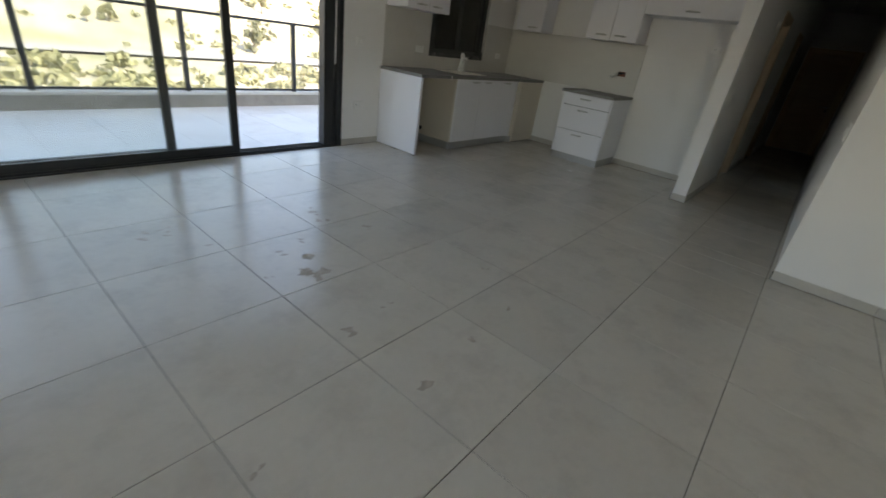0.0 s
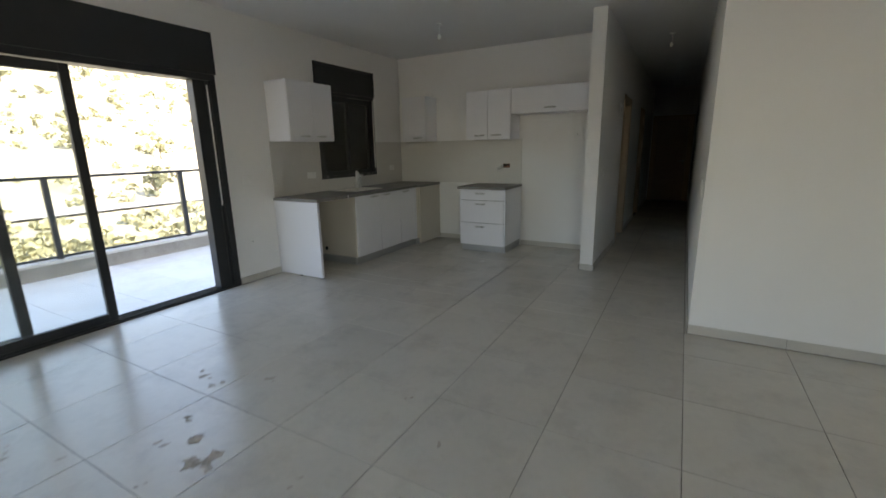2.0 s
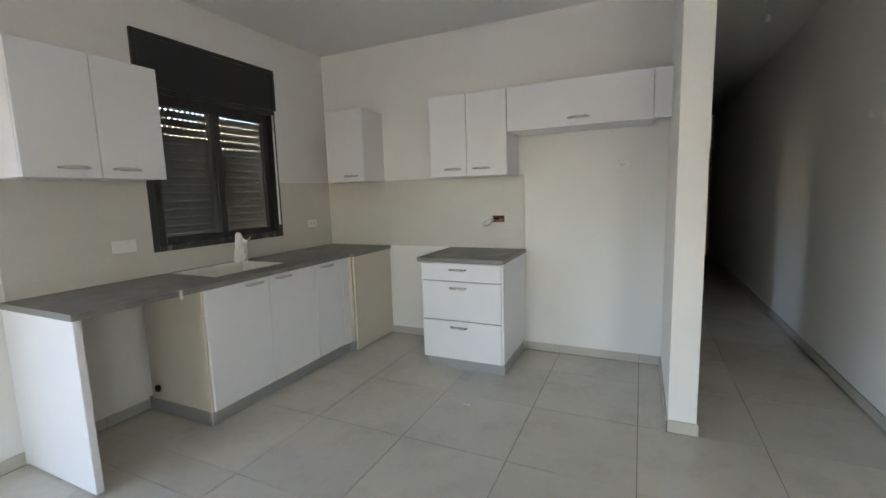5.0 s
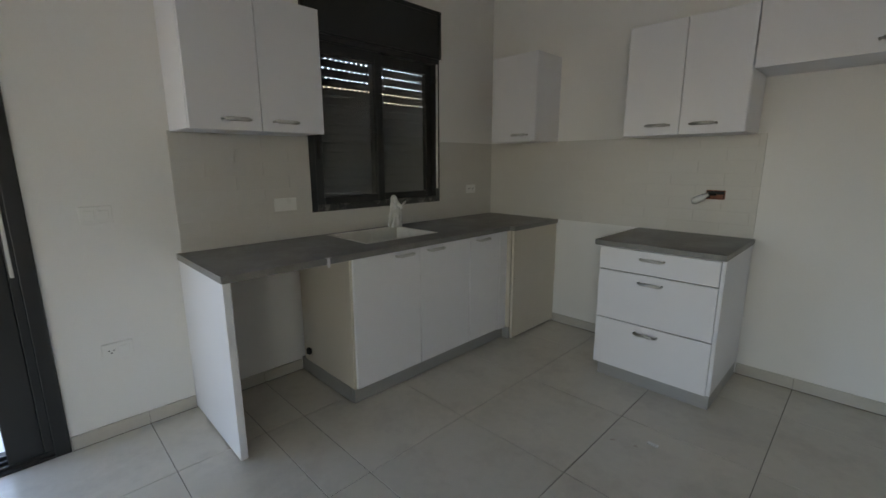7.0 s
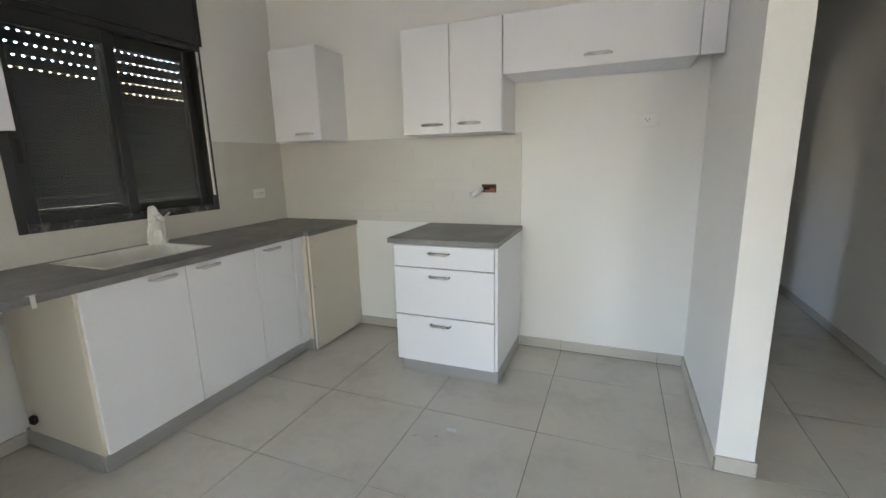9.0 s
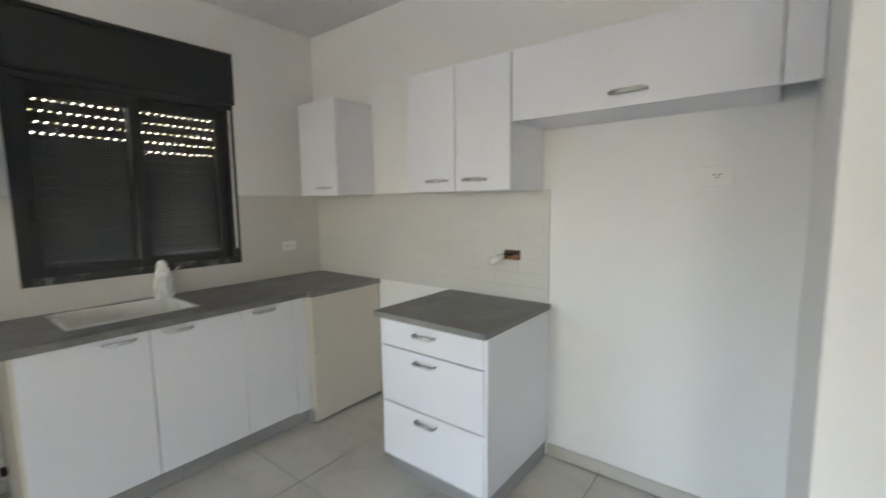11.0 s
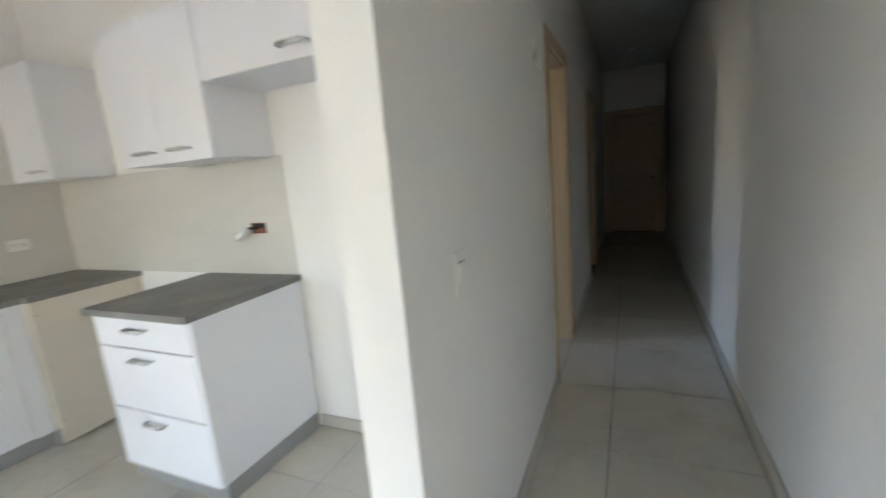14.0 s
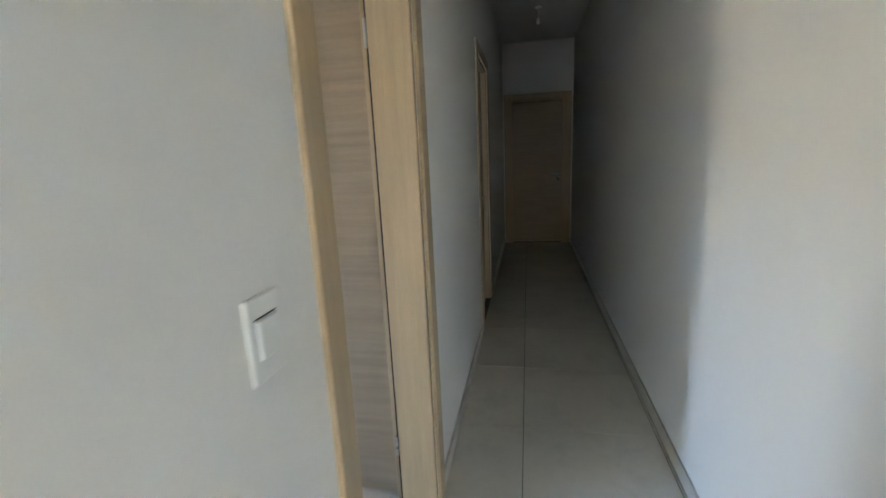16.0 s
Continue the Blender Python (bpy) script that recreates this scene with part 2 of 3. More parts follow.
structure(boxes("wall_partition", [
    (PX0, PX1, PY, D1A, 0, CEILZ), (PX0, PX1, D1A, D1B, DZ, CEILZ), (PX0, PX1, D1B, D2A, 0, CEILZ),
    (PX0, PX1, D2A, D2B, DZ, CEILZ), (PX0, PX1, D2B, ENDY, 0, CEILZ)], WALL), "white painted partition wall beside the corridor")
structure(boxes("wall_corridor", [(RX, RX + 0.15, RY, ENDY, 0, CEILZ)], WALL), "white painted corridor wall")
structure(boxes("wall_living", [(RX + 0.15, EX, RY, RY + 0.15, 0, CEILZ)], WALL), "white painted living room wall")
structure(boxes("wall_end", [(PX0, -0.445, ENDY, ENDY + 0.15, 0, CEILZ), (0.32, RX + 0.15, ENDY, ENDY + 0.15, 0, CEILZ), (-0.445, 0.32, ENDY, ENDY + 0.15, 2.08, CEILZ),
    (-0.445, 0.32, ENDY + 0.10, ENDY + 0.15, 0, 2.08)], WALL), "white painted wall at the corridor's end")
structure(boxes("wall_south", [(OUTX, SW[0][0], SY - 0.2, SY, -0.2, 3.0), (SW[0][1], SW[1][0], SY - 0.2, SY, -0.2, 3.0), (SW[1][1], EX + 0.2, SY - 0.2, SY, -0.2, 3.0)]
    + [(a, b, SY - 0.2, SY, -0.2, 0.3) for a, b in SW] + [(a, b, SY - 0.2, SY, 2.4, 3.0) for a, b in SW], WALL), "plain white wall with two added window openings")
structure(boxes("wall_east", [(EX, EX + 0.2, SY, EW[0], -0.2, 3.0), (EX, EX + 0.2, EW[1], RY + 0.15, -0.2, 3.0), (EX, EX + 0.2, *EW, -0.2, 0.3), (EX, EX + 0.2, *EW, 2.4, 3.0)], WALL), "plain white wall with an added window opening")
structure(boxes("wall_side_room", [(WX, PX0, 9.1, 9.2, 0, CEILZ)], WALL), "plain white wall of the side room")
structure(boxes("wall_side_room_far", [(WX, PX0, ENDY, ENDY + 0.15, 0, CEILZ)], WALL), "plain white wall")
structure(boxes("ceiling", [(WX, EX, SY, 13.1, CEILZ, 3.0)], CEIL), "white painted ceiling")
# unseen: the block shades the balcony, the overhang keeps sun from the east opening
structure(boxes("sun_block", [(OUTX, EX + 0.2, SY - 0.2, 13.3, 3.0, 6.4), (EX + 0.2, EX + 2.6, SY - 1.5, RY, 3.0, 3.25)], WALL), "unseen pale block and overhang added to keep direct sun off")

# ---- balcony slider ----
slider = thing("sliding_door", (WX - 0.05, 1.15, 0), "dark anthracite aluminium sliding balcony door, half open", "sliding door")
fx0, fx1 = WX - 0.16, WX + 0.012
boxes("frame", [(fx0, fx1, SL0, SL0 + 0.07, 0, 2.14), (fx0, fx1, SL1 - 0.06, SL1, 0, 2.14), (fx0, fx1 - 0.03, 2.836, SL1 - 0.06, 0, 2.14), (fx0, fx1, SL0, SL1, 2.14, 2.2)], ALU, slider, 0.003)
boxes("track", [(fx0, fx1 - 0.002, SL0 + 0.07, SL1 - 0.06, -0.006, 0.012), (WX - 0.02, WX - 0.012, SL0 + 0.07, SL1 - 0.06, 0.012, 0.03), (WX - 0.075, WX - 0.067, SL0 + 0.07, SL1 - 0.06, 0.012, 0.03), (WX - 0.13, WX - 0.122, SL0 + 0.07, SL1 - 0.06, 0.012, 0.03)], ALU, slider, 0.001)
boxes("shutter_box", [(WX - 0.2, WX + 0.02, SL0, SL1 + 0.015, 2.2, SLZ + 0.01)], ALU, slider, 0.004)
boxes("guide", [(WX - 0.125, WX - 0.02, 2.71, 2.835, 0.012, 2.14)], ALU, slider, 0.004)
boxes("shutter_tape", [(WX - 0.018, WX - 0.012, 2.842, 2.856, 0.9, 2.10)], PLASTIC, slider, 0.001)


def sash(y0, y1, x, name="sash"):
    s = boxes(name, [(x - 0.022, x + 0.022, y0, y0 + 0.07, 0.03, 2.13), (x - 0.022, x + 0.022, y1 - 0.07, y1, 0.03, 2.13),
                     (x - 0.0215, x + 0.0215, y0 + 0.07, y1 - 0.07, 0.03, 0.10), (x - 0.0215, x + 0.0215, y0 + 0.07, y1 - 0.07, 2.06, 2.13)], ALU, slider, 0.003)
    p = boxes("pane", [(x - 0.003, x + 0.003, y0 + 0.068, y1 - 0.068, 0.098, 2.062)], GLASS, s)
    p.visible_shadow = False
    return s


sash(-0.045, 1.74, WX - 0.04)
sash(-0.59, 1.19, WX - 0.10)

# ---- kitchen window ----
win = thing("kitchen_window", (WX, (W0 + W1) / 2, WZ0), "dark anthracite sliding window with a lowered roller shutter", "window")
wf0, wf1 = WX - 0.12, WX + 0.008
boxes("frame", [(wf0, wf1, W0, W0 + 0.045, WZ0, 2.20), (wf0, wf1, W1 - 0.045, W1, WZ0, 2.20), (wf0, wf1, W0 + 0.045, W1 - 0.045, 2.16, 2.20)], ALU, win, 0.003)
boxes("sill", [(wf0, wf1 + 0.002, W0 + 0.045, W1 - 0.045, WZ0, WZ0 + 0.045)], ALU_DUSTY, win, 0.003)
boxes("shutter_box", [(WX - 0.2, WX + 0.016, W0 + 0.03, W1 - 0.018, 2.215, WZ1 - 0.03)], ALU, win, 0.004)
boxes("cover_rim", [(WX - 0.2, WX + 0.022, W0 - 0.005, W0 + 0.03, 2.20, WZ1), (WX - 0.2, WX + 0.022, W1 - 0.018, W1 + 0.012, 2.20, WZ1), (WX - 0.2, WX + 0.0215, W0 + 0.03, W1 - 0.018, WZ1 - 0.03, WZ1), (WX - 0.2, WX + 0.0215, W0 + 0.03, W1 - 0.018, 2.20, 2.215)], ALU, win, 0.003)


def wsash(y0, y1, x):
    s = boxes("sash", [(x - 0.02, x + 0.02, y0, y0 + 0.06, 1.10, 2.16), (x - 0.02, x + 0.02, y1 - 0.06, y1, 1.10, 2.16),
                       (x - 0.0195, x + 0.0195, y0 + 0.06, y1 - 0.06, 1.10, 1.165), (x - 0.0195, x + 0.0195, y0 + 0.06, y1 - 0.06, 2.085, 2.16)], ALU, win, 0.003)
    p = boxes("pane", [(x - 0.003, x + 0.003, y0 + 0.058, y1 - 0.058, 1.163, 2.087)], GLASS, s)
    p.visible_shadow = False
    boxes("latch", [(x + 0.02, x + 0.028, y0 + 0.018, y0 + 0.042, 1.42, 1.54)], DARK, s, 0.003)


wsash(W0 + 0.045, 4.91, WX - 0.022)
wsash(4.85, W1 - 0.045, WX - 0.066)
boxes("shutter_strap", [(WX - 0.004, WX + 0.014, W1 - 0.040, W1 - 0.022, 1.18, 2.16)], STEEL, win, 0.002)


def shutter():
    # slatted curtain; the upper slats stand apart and show rows of small slots
    bm = bmesh.new()
    x = WX - 0.135
    z = 1.176
    add_box(bm, (x - 0.01, x + 0.001, W0 + 0.03, W1 - 0.03, 1.085, 1.1755), 0.003)
    pitch, slot, step, hole = 0.0613, 0.0095, 0.042, 0.0145
    y0, y1 = W0 + 0.03, W1 - 0.03
    row = 0
    while z < 2.17:
        top = z + pitch
        add_box(bm, (x - 0.009, x, y0, y1, z, top - slot - 0.004), 0.003)
        add_box(bm, (x - 0.007, x - 0.002, y0, y1, top - slot - 0.006, top - slot))
        if 1.83 < top < 2.12:
            # bridges between the slots, staggered from row to row
            start = 4.87 if top < 1.88 else y0 + 0.05
            add_box(bm, (x - 0.0065, x - 0.0025, y0, start, top - slot, top + 0.001))
            k = start + (row % 2) * step / 2
            add_box(bm, (x - 0.0065, x - 0.0025, start, k + 0.001, top - slot, top + 0.001))
            while k < y1 - step:
                add_box(bm, (x - 0.0065, x - 0.0025, k, k + step - hole, top - slot, top + 0.001))
                k += step
            add_box(bm, (x - 0.0065, x - 0.0025, k, y1, top - slot, top + 0.001))
        else:
            add_box(bm, (x - 0.0065, x - 0.0025, y0, y1, top - slot, top + 0.001))
        z = top
        row += 1
    return put_mesh("roller_shutter", bm, SHUTTER, win)


sh = shutter()
sh.location = (0, 0, 0)
for v in sh.data.vertices:
    v.co -= win.location

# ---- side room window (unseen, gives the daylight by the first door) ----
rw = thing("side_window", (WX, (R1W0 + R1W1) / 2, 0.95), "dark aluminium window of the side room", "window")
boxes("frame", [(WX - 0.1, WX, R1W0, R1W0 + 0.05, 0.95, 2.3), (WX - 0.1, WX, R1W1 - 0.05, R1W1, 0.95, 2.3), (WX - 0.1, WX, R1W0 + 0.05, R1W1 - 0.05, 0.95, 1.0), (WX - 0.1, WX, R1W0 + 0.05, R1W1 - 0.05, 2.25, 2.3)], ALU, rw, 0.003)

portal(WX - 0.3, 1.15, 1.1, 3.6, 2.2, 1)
# frames for the unseen openings added to balance the indoor light
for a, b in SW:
    sw = thing("added_window", ((a + b) / 2, SY, 0.3), "unseen dark aluminium window added for more indoor daylight", "window", "living room windows")
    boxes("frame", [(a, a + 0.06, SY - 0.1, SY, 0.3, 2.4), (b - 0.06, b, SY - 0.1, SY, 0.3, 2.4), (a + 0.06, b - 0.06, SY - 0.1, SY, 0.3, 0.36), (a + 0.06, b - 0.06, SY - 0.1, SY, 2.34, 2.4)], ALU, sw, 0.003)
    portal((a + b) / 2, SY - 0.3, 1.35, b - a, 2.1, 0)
ew = thing("added_window", (EX, (EW[0] + EW[1]) / 2, 0.3), "unseen dark aluminium window added for more indoor daylight", "window", "living room windows")
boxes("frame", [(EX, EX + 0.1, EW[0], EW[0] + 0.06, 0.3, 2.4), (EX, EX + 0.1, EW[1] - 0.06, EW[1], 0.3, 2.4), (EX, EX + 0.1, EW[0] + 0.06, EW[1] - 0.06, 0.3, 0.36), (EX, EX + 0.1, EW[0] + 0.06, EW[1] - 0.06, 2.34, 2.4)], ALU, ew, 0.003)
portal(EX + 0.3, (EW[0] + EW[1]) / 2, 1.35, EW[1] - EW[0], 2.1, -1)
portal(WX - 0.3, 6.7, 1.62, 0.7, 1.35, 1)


# ---- doors of the corridor ----
def lever(parent, x, y, z, axis, side):
    # lever handle with round rose and key rose; axis is the way it stands off
    d = Vector((1, 0, 0)) if axis == "x" else Vector((0, -1, 0))
    a = Vector((0, 1, 0)) if axis == "x" else Vector((1, 0, 0))
    p = Vector((x, y, z))
    bm = bmesh.new()
    o = parent.location
    add_tube(bm, [p, p + d * 0.008], 0.026, 16, o)
    add_tube(bm, [p + d * 0.008, p + d * 0.045, p + d * 0.052 + a * side * 0.012, p + d * 0.052 + a * side * 0.12], 0.0085, 10, o)
    q = p - Vector((0, 0, 0.075))
    add_tube(bm, [q, q + d * 0.008], 0.024, 16, o)
    return put_mesh("handle", bm, STEEL, parent, True)


def side_door(a, b, name, label, opened):
    d = thing(name, (PX1, (a + b) / 2, 0), label, "door", "corridor doors")
    c0, c1 = PX0 - 0.012, PX1 + 0.012
    boxes("casing", [(PX1 - 0.002, c1, a - 0.075, a + 0.004, 0, DZ + 0.075), (PX1 - 0.002, c1, b - 0.004, b + 0.075, 0, DZ + 0.075), (PX1 - 0.002, c1 - 0.0005, a + 0.004, b - 0.004, DZ - 0.004, DZ + 0.075),
                     (PX0 + 0.002, PX0 - 0.012, a - 0.075, a, 0, DZ + 0.075), (PX0 + 0.002, PX0 - 0.012, b, b + 0.075, 0, DZ + 0.075)], OAK, d, 0.003)
    boxes("jamb", [(PX0, PX1 - 0.003, a, a + 0.03, 0, DZ), (PX0, PX1 - 0.003, b - 0.03, b, 0, DZ), (PX0, PX1 - 0.003, a + 0.03, b - 0.03, DZ - 0.03, DZ)], OAK, d, 0.002)
    if not opened:
        boxes("stop", [(PX0 + 0.045, PX0 + 0.06, b - 0.042, b - 0.03, 0, DZ - 0.03), (PX0 + 0.045, PX0 + 0.06, a + 0.03, a + 0.042, 0, DZ - 0.03)], OAK, d, 0.002)
    if opened:
        # dark strip painting in the shaded gap between jamb and leaf
        boxes("hinge_gap_shade", [(PX0 - 0.006, PX0 - 0.0005, b - 0.026, b - 0.003, 0.004, DZ - 0.03)], DARK, d)
        boxes("rebate", [(PX0 - 0.022, PX0 - 0.0065, b - 0.024, b - 0.001, 0.012, DZ - 0.032)], OAK, d, 0.002)
        w = b - a - 0.066
        boxes("leaf", [(PX0 - 0.02 - w, PX0 - 0.02, b + 0.012, b + 0.052, 0.012, DZ - 0.034)], OAK_LEAF, d, 0.002)
        boxes("hinge", [(PX0 - 0.012, PX0 - 0.002, b - 0.034, b - 0.022, z, z + 0.09) for z in (0.22, 1.72)], STEEL, d, 0.003)
    else:
        leaf = boxes("leaf", [(PX0 + 0.062, PX0 + 0.102, a + 0.033, b - 0.033, 0.012, DZ - 0.034)], OAK_LEAF, d, 0.002)
        lever(d, PX0 + 0.102, a + 0.09, 1.03, "x", 1)
    return d


side_door(D1A, D1B, "interior_door", "pale oak door standing open with oak casing", True)
side_door(D2A, D2B, "interior_door", "closed pale oak door with oak casing", False)
ed = thing("end_door", (-0.04, ENDY, 0), "closed pale oak door at the end of the corridor", "door", "corridor doors")
boxes("casing", [(-0.535, -0.445, ENDY - 0.014, ENDY + 0.002, 0, 2.165), (0.32, 0.41, ENDY - 0.014, ENDY + 0.002, 0, 2.165), (-0.445, 0.32, ENDY - 0.0135, ENDY + 0.002, 2.08, 2.165)], OAK, ed, 0.003)
boxes("jamb", [(-0.445, -0.415, ENDY + 0.002, ENDY + 0.1, 0, 2.08), (0.29, 0.32, ENDY + 0.002, ENDY + 0.1, 0, 2.08), (-0.415, 0.29, ENDY + 0.002, ENDY + 0.1, 2.05, 2.08)], OAK, ed, 0.002)
boxes("leaf", [(-0.413, 0.288, ENDY + 0.03, ENDY + 0.07, 0.012, 2.047)], OAK_LEAF, ed, 0.002)
lever(ed, 0.23, ENDY + 0.03, 1.03, "y", -1)


# ---- kitchen ----
def bow_handle(parent, c, along, out, length):
    # bow handle: bar on two feet
    c, a, o = Vector(c), Vector(along), Vector(out)
    h = length / 2
    up = a.cross(o)
    bm = bmesh.new()
    org = parent.parent.location if parent.parent else parent.location
    pts = [c - a * h, c - a * h + o * 0.022, c - a * (h - 0.01) + o * 0.030, c + a * (h - 0.01) + o * 0.030, c + a * h + o * 0.022, c + a * h]
    for p, q in zip(pts, pts[1:]):
        add_tube(bm, [p - (q - p).normalized() * 0.002, q + (q - p).normalized() * 0.002], 0.0062, 8, org)
    # flat grip along the bar
    for k in (-1, 1):
        add_tube(bm, [c - a * (h - 0.012) + o * 0.030 + up * 0.0045 * k, c + a * (h - 0.012) + o * 0.030 + up * 0.0045 * k], 0.0055, 8, org)
    return put_mesh("handle", bm, STEEL, parent, True)


UZ0, UZ1 = 1.557, 2.215


def cabinet(name, label, body, doors, plain=()):
    # body box, doors: (box, handle centre, along, out, length)
    x0, x1, y0, y1, z0, z1 = body
    c = thing(name, ((x0 + x1) / 2, (y0 + y1) / 2, z0), label, "cabinet", "kitchen cabinets")
    boxes("body", [body, *plain], LAM, c, 0.0015)
    for b, hc, al, ou, ln in doors:
        d = boxes("door", [b], LAM, c, 0.002)
        if hc:
            bow_handle(d, hc, al, ou, ln)
    return c


Y, X, NY = (0, 1, 0), (1, 0, 0), (0, -1, 0)
cabinet("wall_cabinet", "white two-door wall cabinet beside the kitchen window", (WX, -3.60, 3.525, 4.215, UZ0, UZ1), [
    ((-3.598, -3.58, 3.528, 3.868, UZ0 - 0.002, UZ1), (-3.58, 3.742, 1.608), Y, X, 0.13),
    ((-3.598, -3.58, 3.872, 4.225, UZ0 - 0.002, UZ1), (-3.58, 3.998, 1.608), Y, X, 0.13)])
cabinet("wall_cabinet", "narrow white wall cabinet near the kitchen corner", (-3.638, -3.213, 5.848, BY, UZ0, UZ1), [
    ((-3.638, -3.213, 5.83, 5.846, UZ0 - 0.002, UZ1), (-3.355, 5.83, 1.605), X, NY, 0.14)])
cabinet("wall_cabinet", "white two-door wall cabinet above the stove gap", (-2.518, -1.845, 5.83, BY, UZ0, UZ1), [
    ((-2.518, -2.188, 5.81, 5.828, UZ0 - 0.002, UZ1), (-2.308, 5.81, 1.613), X, NY, 0.135),
    ((-2.184, -1.847, 5.81, 5.828, UZ0 - 0.002, UZ1), (-2.055, 5.81, 1.613), X, NY, 0.135)])
cabinet("bridge_cabinet", "white flap cabinet above the empty fridge space", (-1.84, -0.812, 5.83, BY, 1.885, UZ1), [
    ((-1.84, -0.814, 5.81, 5.828, 1.883, UZ1), (-1.305, 5.81, 1.94), X, NY, 0.14),
    ((-0.810, PX0 - 0.002, 5.812, 5.83, 1.883, UZ1), None, None, None, 0)])

CZ0, CZ1, CFX = 0.882, 0.915, -3.225
wt = thing("worktop", (WX, 4.85, CZ0), "dark grey stone kitchen worktop, dusty", "worktop")
SK = (-3.865, -3.405, 4.365, 4.965)
boxes("slab", [(WX, CFX, 3.485, SK[2], CZ0, CZ1), (WX, CFX, SK[3], 5.55, CZ0, CZ1), (WX, SK[0], SK[2], SK[3], CZ0, CZ1), (SK[1], CFX, SK[2], SK[3], CZ0, CZ1), (WX, CFX + 0.048, 5.55, BY, CZ0, CZ1)], STONE, wt, 0.0)
snk = thing("kitchen_sink", ((SK[0] + SK[1]) / 2, (SK[2] + SK[3]) / 2, 0.77), "white composite sink set into the worktop", "sink")
boxes("basin", [(SK[0], SK[0] + 0.02, SK[2], SK[3], 0.77, CZ1 + 0.003), (SK[1] - 0.02, SK[1], SK[2], SK[3], 0.77, CZ1 + 0.003), (SK[0] + 0.02, SK[1] - 0.02, SK[2], SK[2] + 0.02, 0.77, CZ1 + 0.003),
                (SK[0] + 0.02, SK[1] - 0.02, SK[3] - 0.02, SK[3], 0.77, CZ1 + 0.003), (SK[0] + 0.02, SK[1] - 0.02, SK[2] + 0.02, SK[3] - 0.02, 0.77, 0.79)], CERAMIC, snk, 0.006, 2)
tube("drain", [(-3.63, 4.66, 0.7901), (-3.63, 4.66, 0.794)], 0.045, STEEL, snk, 20)

# base run
bc = thing("base_cabinet", (-3.57, 4.85, 0), "white three-door base cabinet under the sink", "cabinet", "kitchen cabinets")
FX = -3.245
boxes("carcass", [(WX + 0.06, FX - 0.02, 4.148, 4.166, 0.1, CZ0), (WX + 0.06, FX - 0.02, 5.53, 5.548, 0.1, CZ0), (WX + 0.06, FX - 0.02, 4.166, 5.53, 0.1, 0.118), (WX + 0.06, WX + 0.07, 4.166, 5.53, 0.118, CZ0)], CREAM, bc, 0.001)
boxes("plinth", [(FX - 0.05, FX - 0.035, 4.155, 5.56, 0.004, 0.095), (WX + 0.012, FX - 0.05, 4.150, 4.165, 0.004, 0.095)], PLINTH, bc, 0.001)
for y0, y1, hy, hl in ((4.160, 4.649, 4.522, 0.13), (4.653, 5.122, 4.782, 0.13), (5.126, 5.460, 5.258, 0.13)):
    d = boxes("door", [(FX - 0.018, FX, y0, y1, 0.105, CZ0 - 0.006)], LAM, bc, 0.002)
    bow_handle(d, (FX, hy, 0.85), Y, X, hl)
# dark strips behind the door joints stand in for shade in the gaps
for y in (4.651, 5.124, 5.4625):
    boxes("joint_shade", [(FX - 0.0197, FX - 0.0185, y - 0.01, y + 0.01, 0.12, CZ0 - 0.01)], DARK, bc)
boxes("filler", [(FX - 0.018, FX, 5.465, 5.552, 0.095, CZ0 - 0.002)], LAM, bc, 0.002)
boxes("waste_collar", [(WX + 0.13, WX + 0.165, 4.12, 4.148, 0.16, 0.205)], DARK, bc, 0.008)
cp = thing("corner_base_panel", (-3.22, 5.86, 0), "raw cream corner cabinet side beside the stove gap", "cabinet", "kitchen cabinets")
boxes("panel", [(-3.2, -3.182, 5.555, BY - 0.012, 0.02, CZ0)], CREAM, cp, 0.001)
boxes("carcass", [(WX + 0.06, -3.217, 5.56, BY - 0.012, 0.1, CZ0 - 0.003), (WX + 0.1, -3.26, 5.57, BY - 0.03, 0, 0.1)], CREAM, cp, 0.001)
boxes("plinth_end", [(-3.275, -3.217, 5.555, 5.5695, 0.004, 0.092)], PLINTH, cp, 0.001)
for z in (0.16, 0.5, 0.8):
    boxes("screw", [(-3.1825, -3.1815, 5.575, 5.581, z, z + 0.006)], DARK, cp)
ep = thing("end_panel", (-3.57, 3.505, 0), "white end panel carrying the worktop", "panel", "kitchen cabinets")
boxes("panel", [(WX + 0.003, CFX - 0.008, 3.49, 3.525, 0.010, CZ0)], LAM, ep, 0.002)
for x in (-3.28, -3.6):
    boxes("foot", [(x, x + 0.03, 3.495, 3.52, 0, 0.010)], DARK, ep)

dr = thing("drawer_unit", (-2.14, 5.82, 0), "white three-drawer base unit with a grey stone top", "drawers", "kitchen cabinets")
DX0, DX1, DY = -2.478, -1.792, 5.508
boxes("body", [(DX0 + 0.002, DX1, DY + 0.024, BY - 0.012, 0.098, CZ0), (DX1 - 0.018, DX1 + 0.001, DY + 0.002, DY + 0.024, 0.098, CZ0)], LAM, dr, 0.0015)
# shade between the drawers, put in as dark strips on the body
for z in (0.409, 0.728):
    boxes("joint_shade", [(DX0 + 0.006, DX1 - 0.024, DY + 0.0195, DY + 0.0235, z - 0.012, z + 0.012)], DARK, dr)
boxes("plinth", [(DX0 + 0.02, DX1 - 0.006, DY + 0.03, BY - 0.02, 0, 0.098)], PLINTH, dr, 0.001)
boxes("top", [(-2.506, -1.785, 5.482, BY, CZ0, CZ1)], STONE, dr, 0.002)
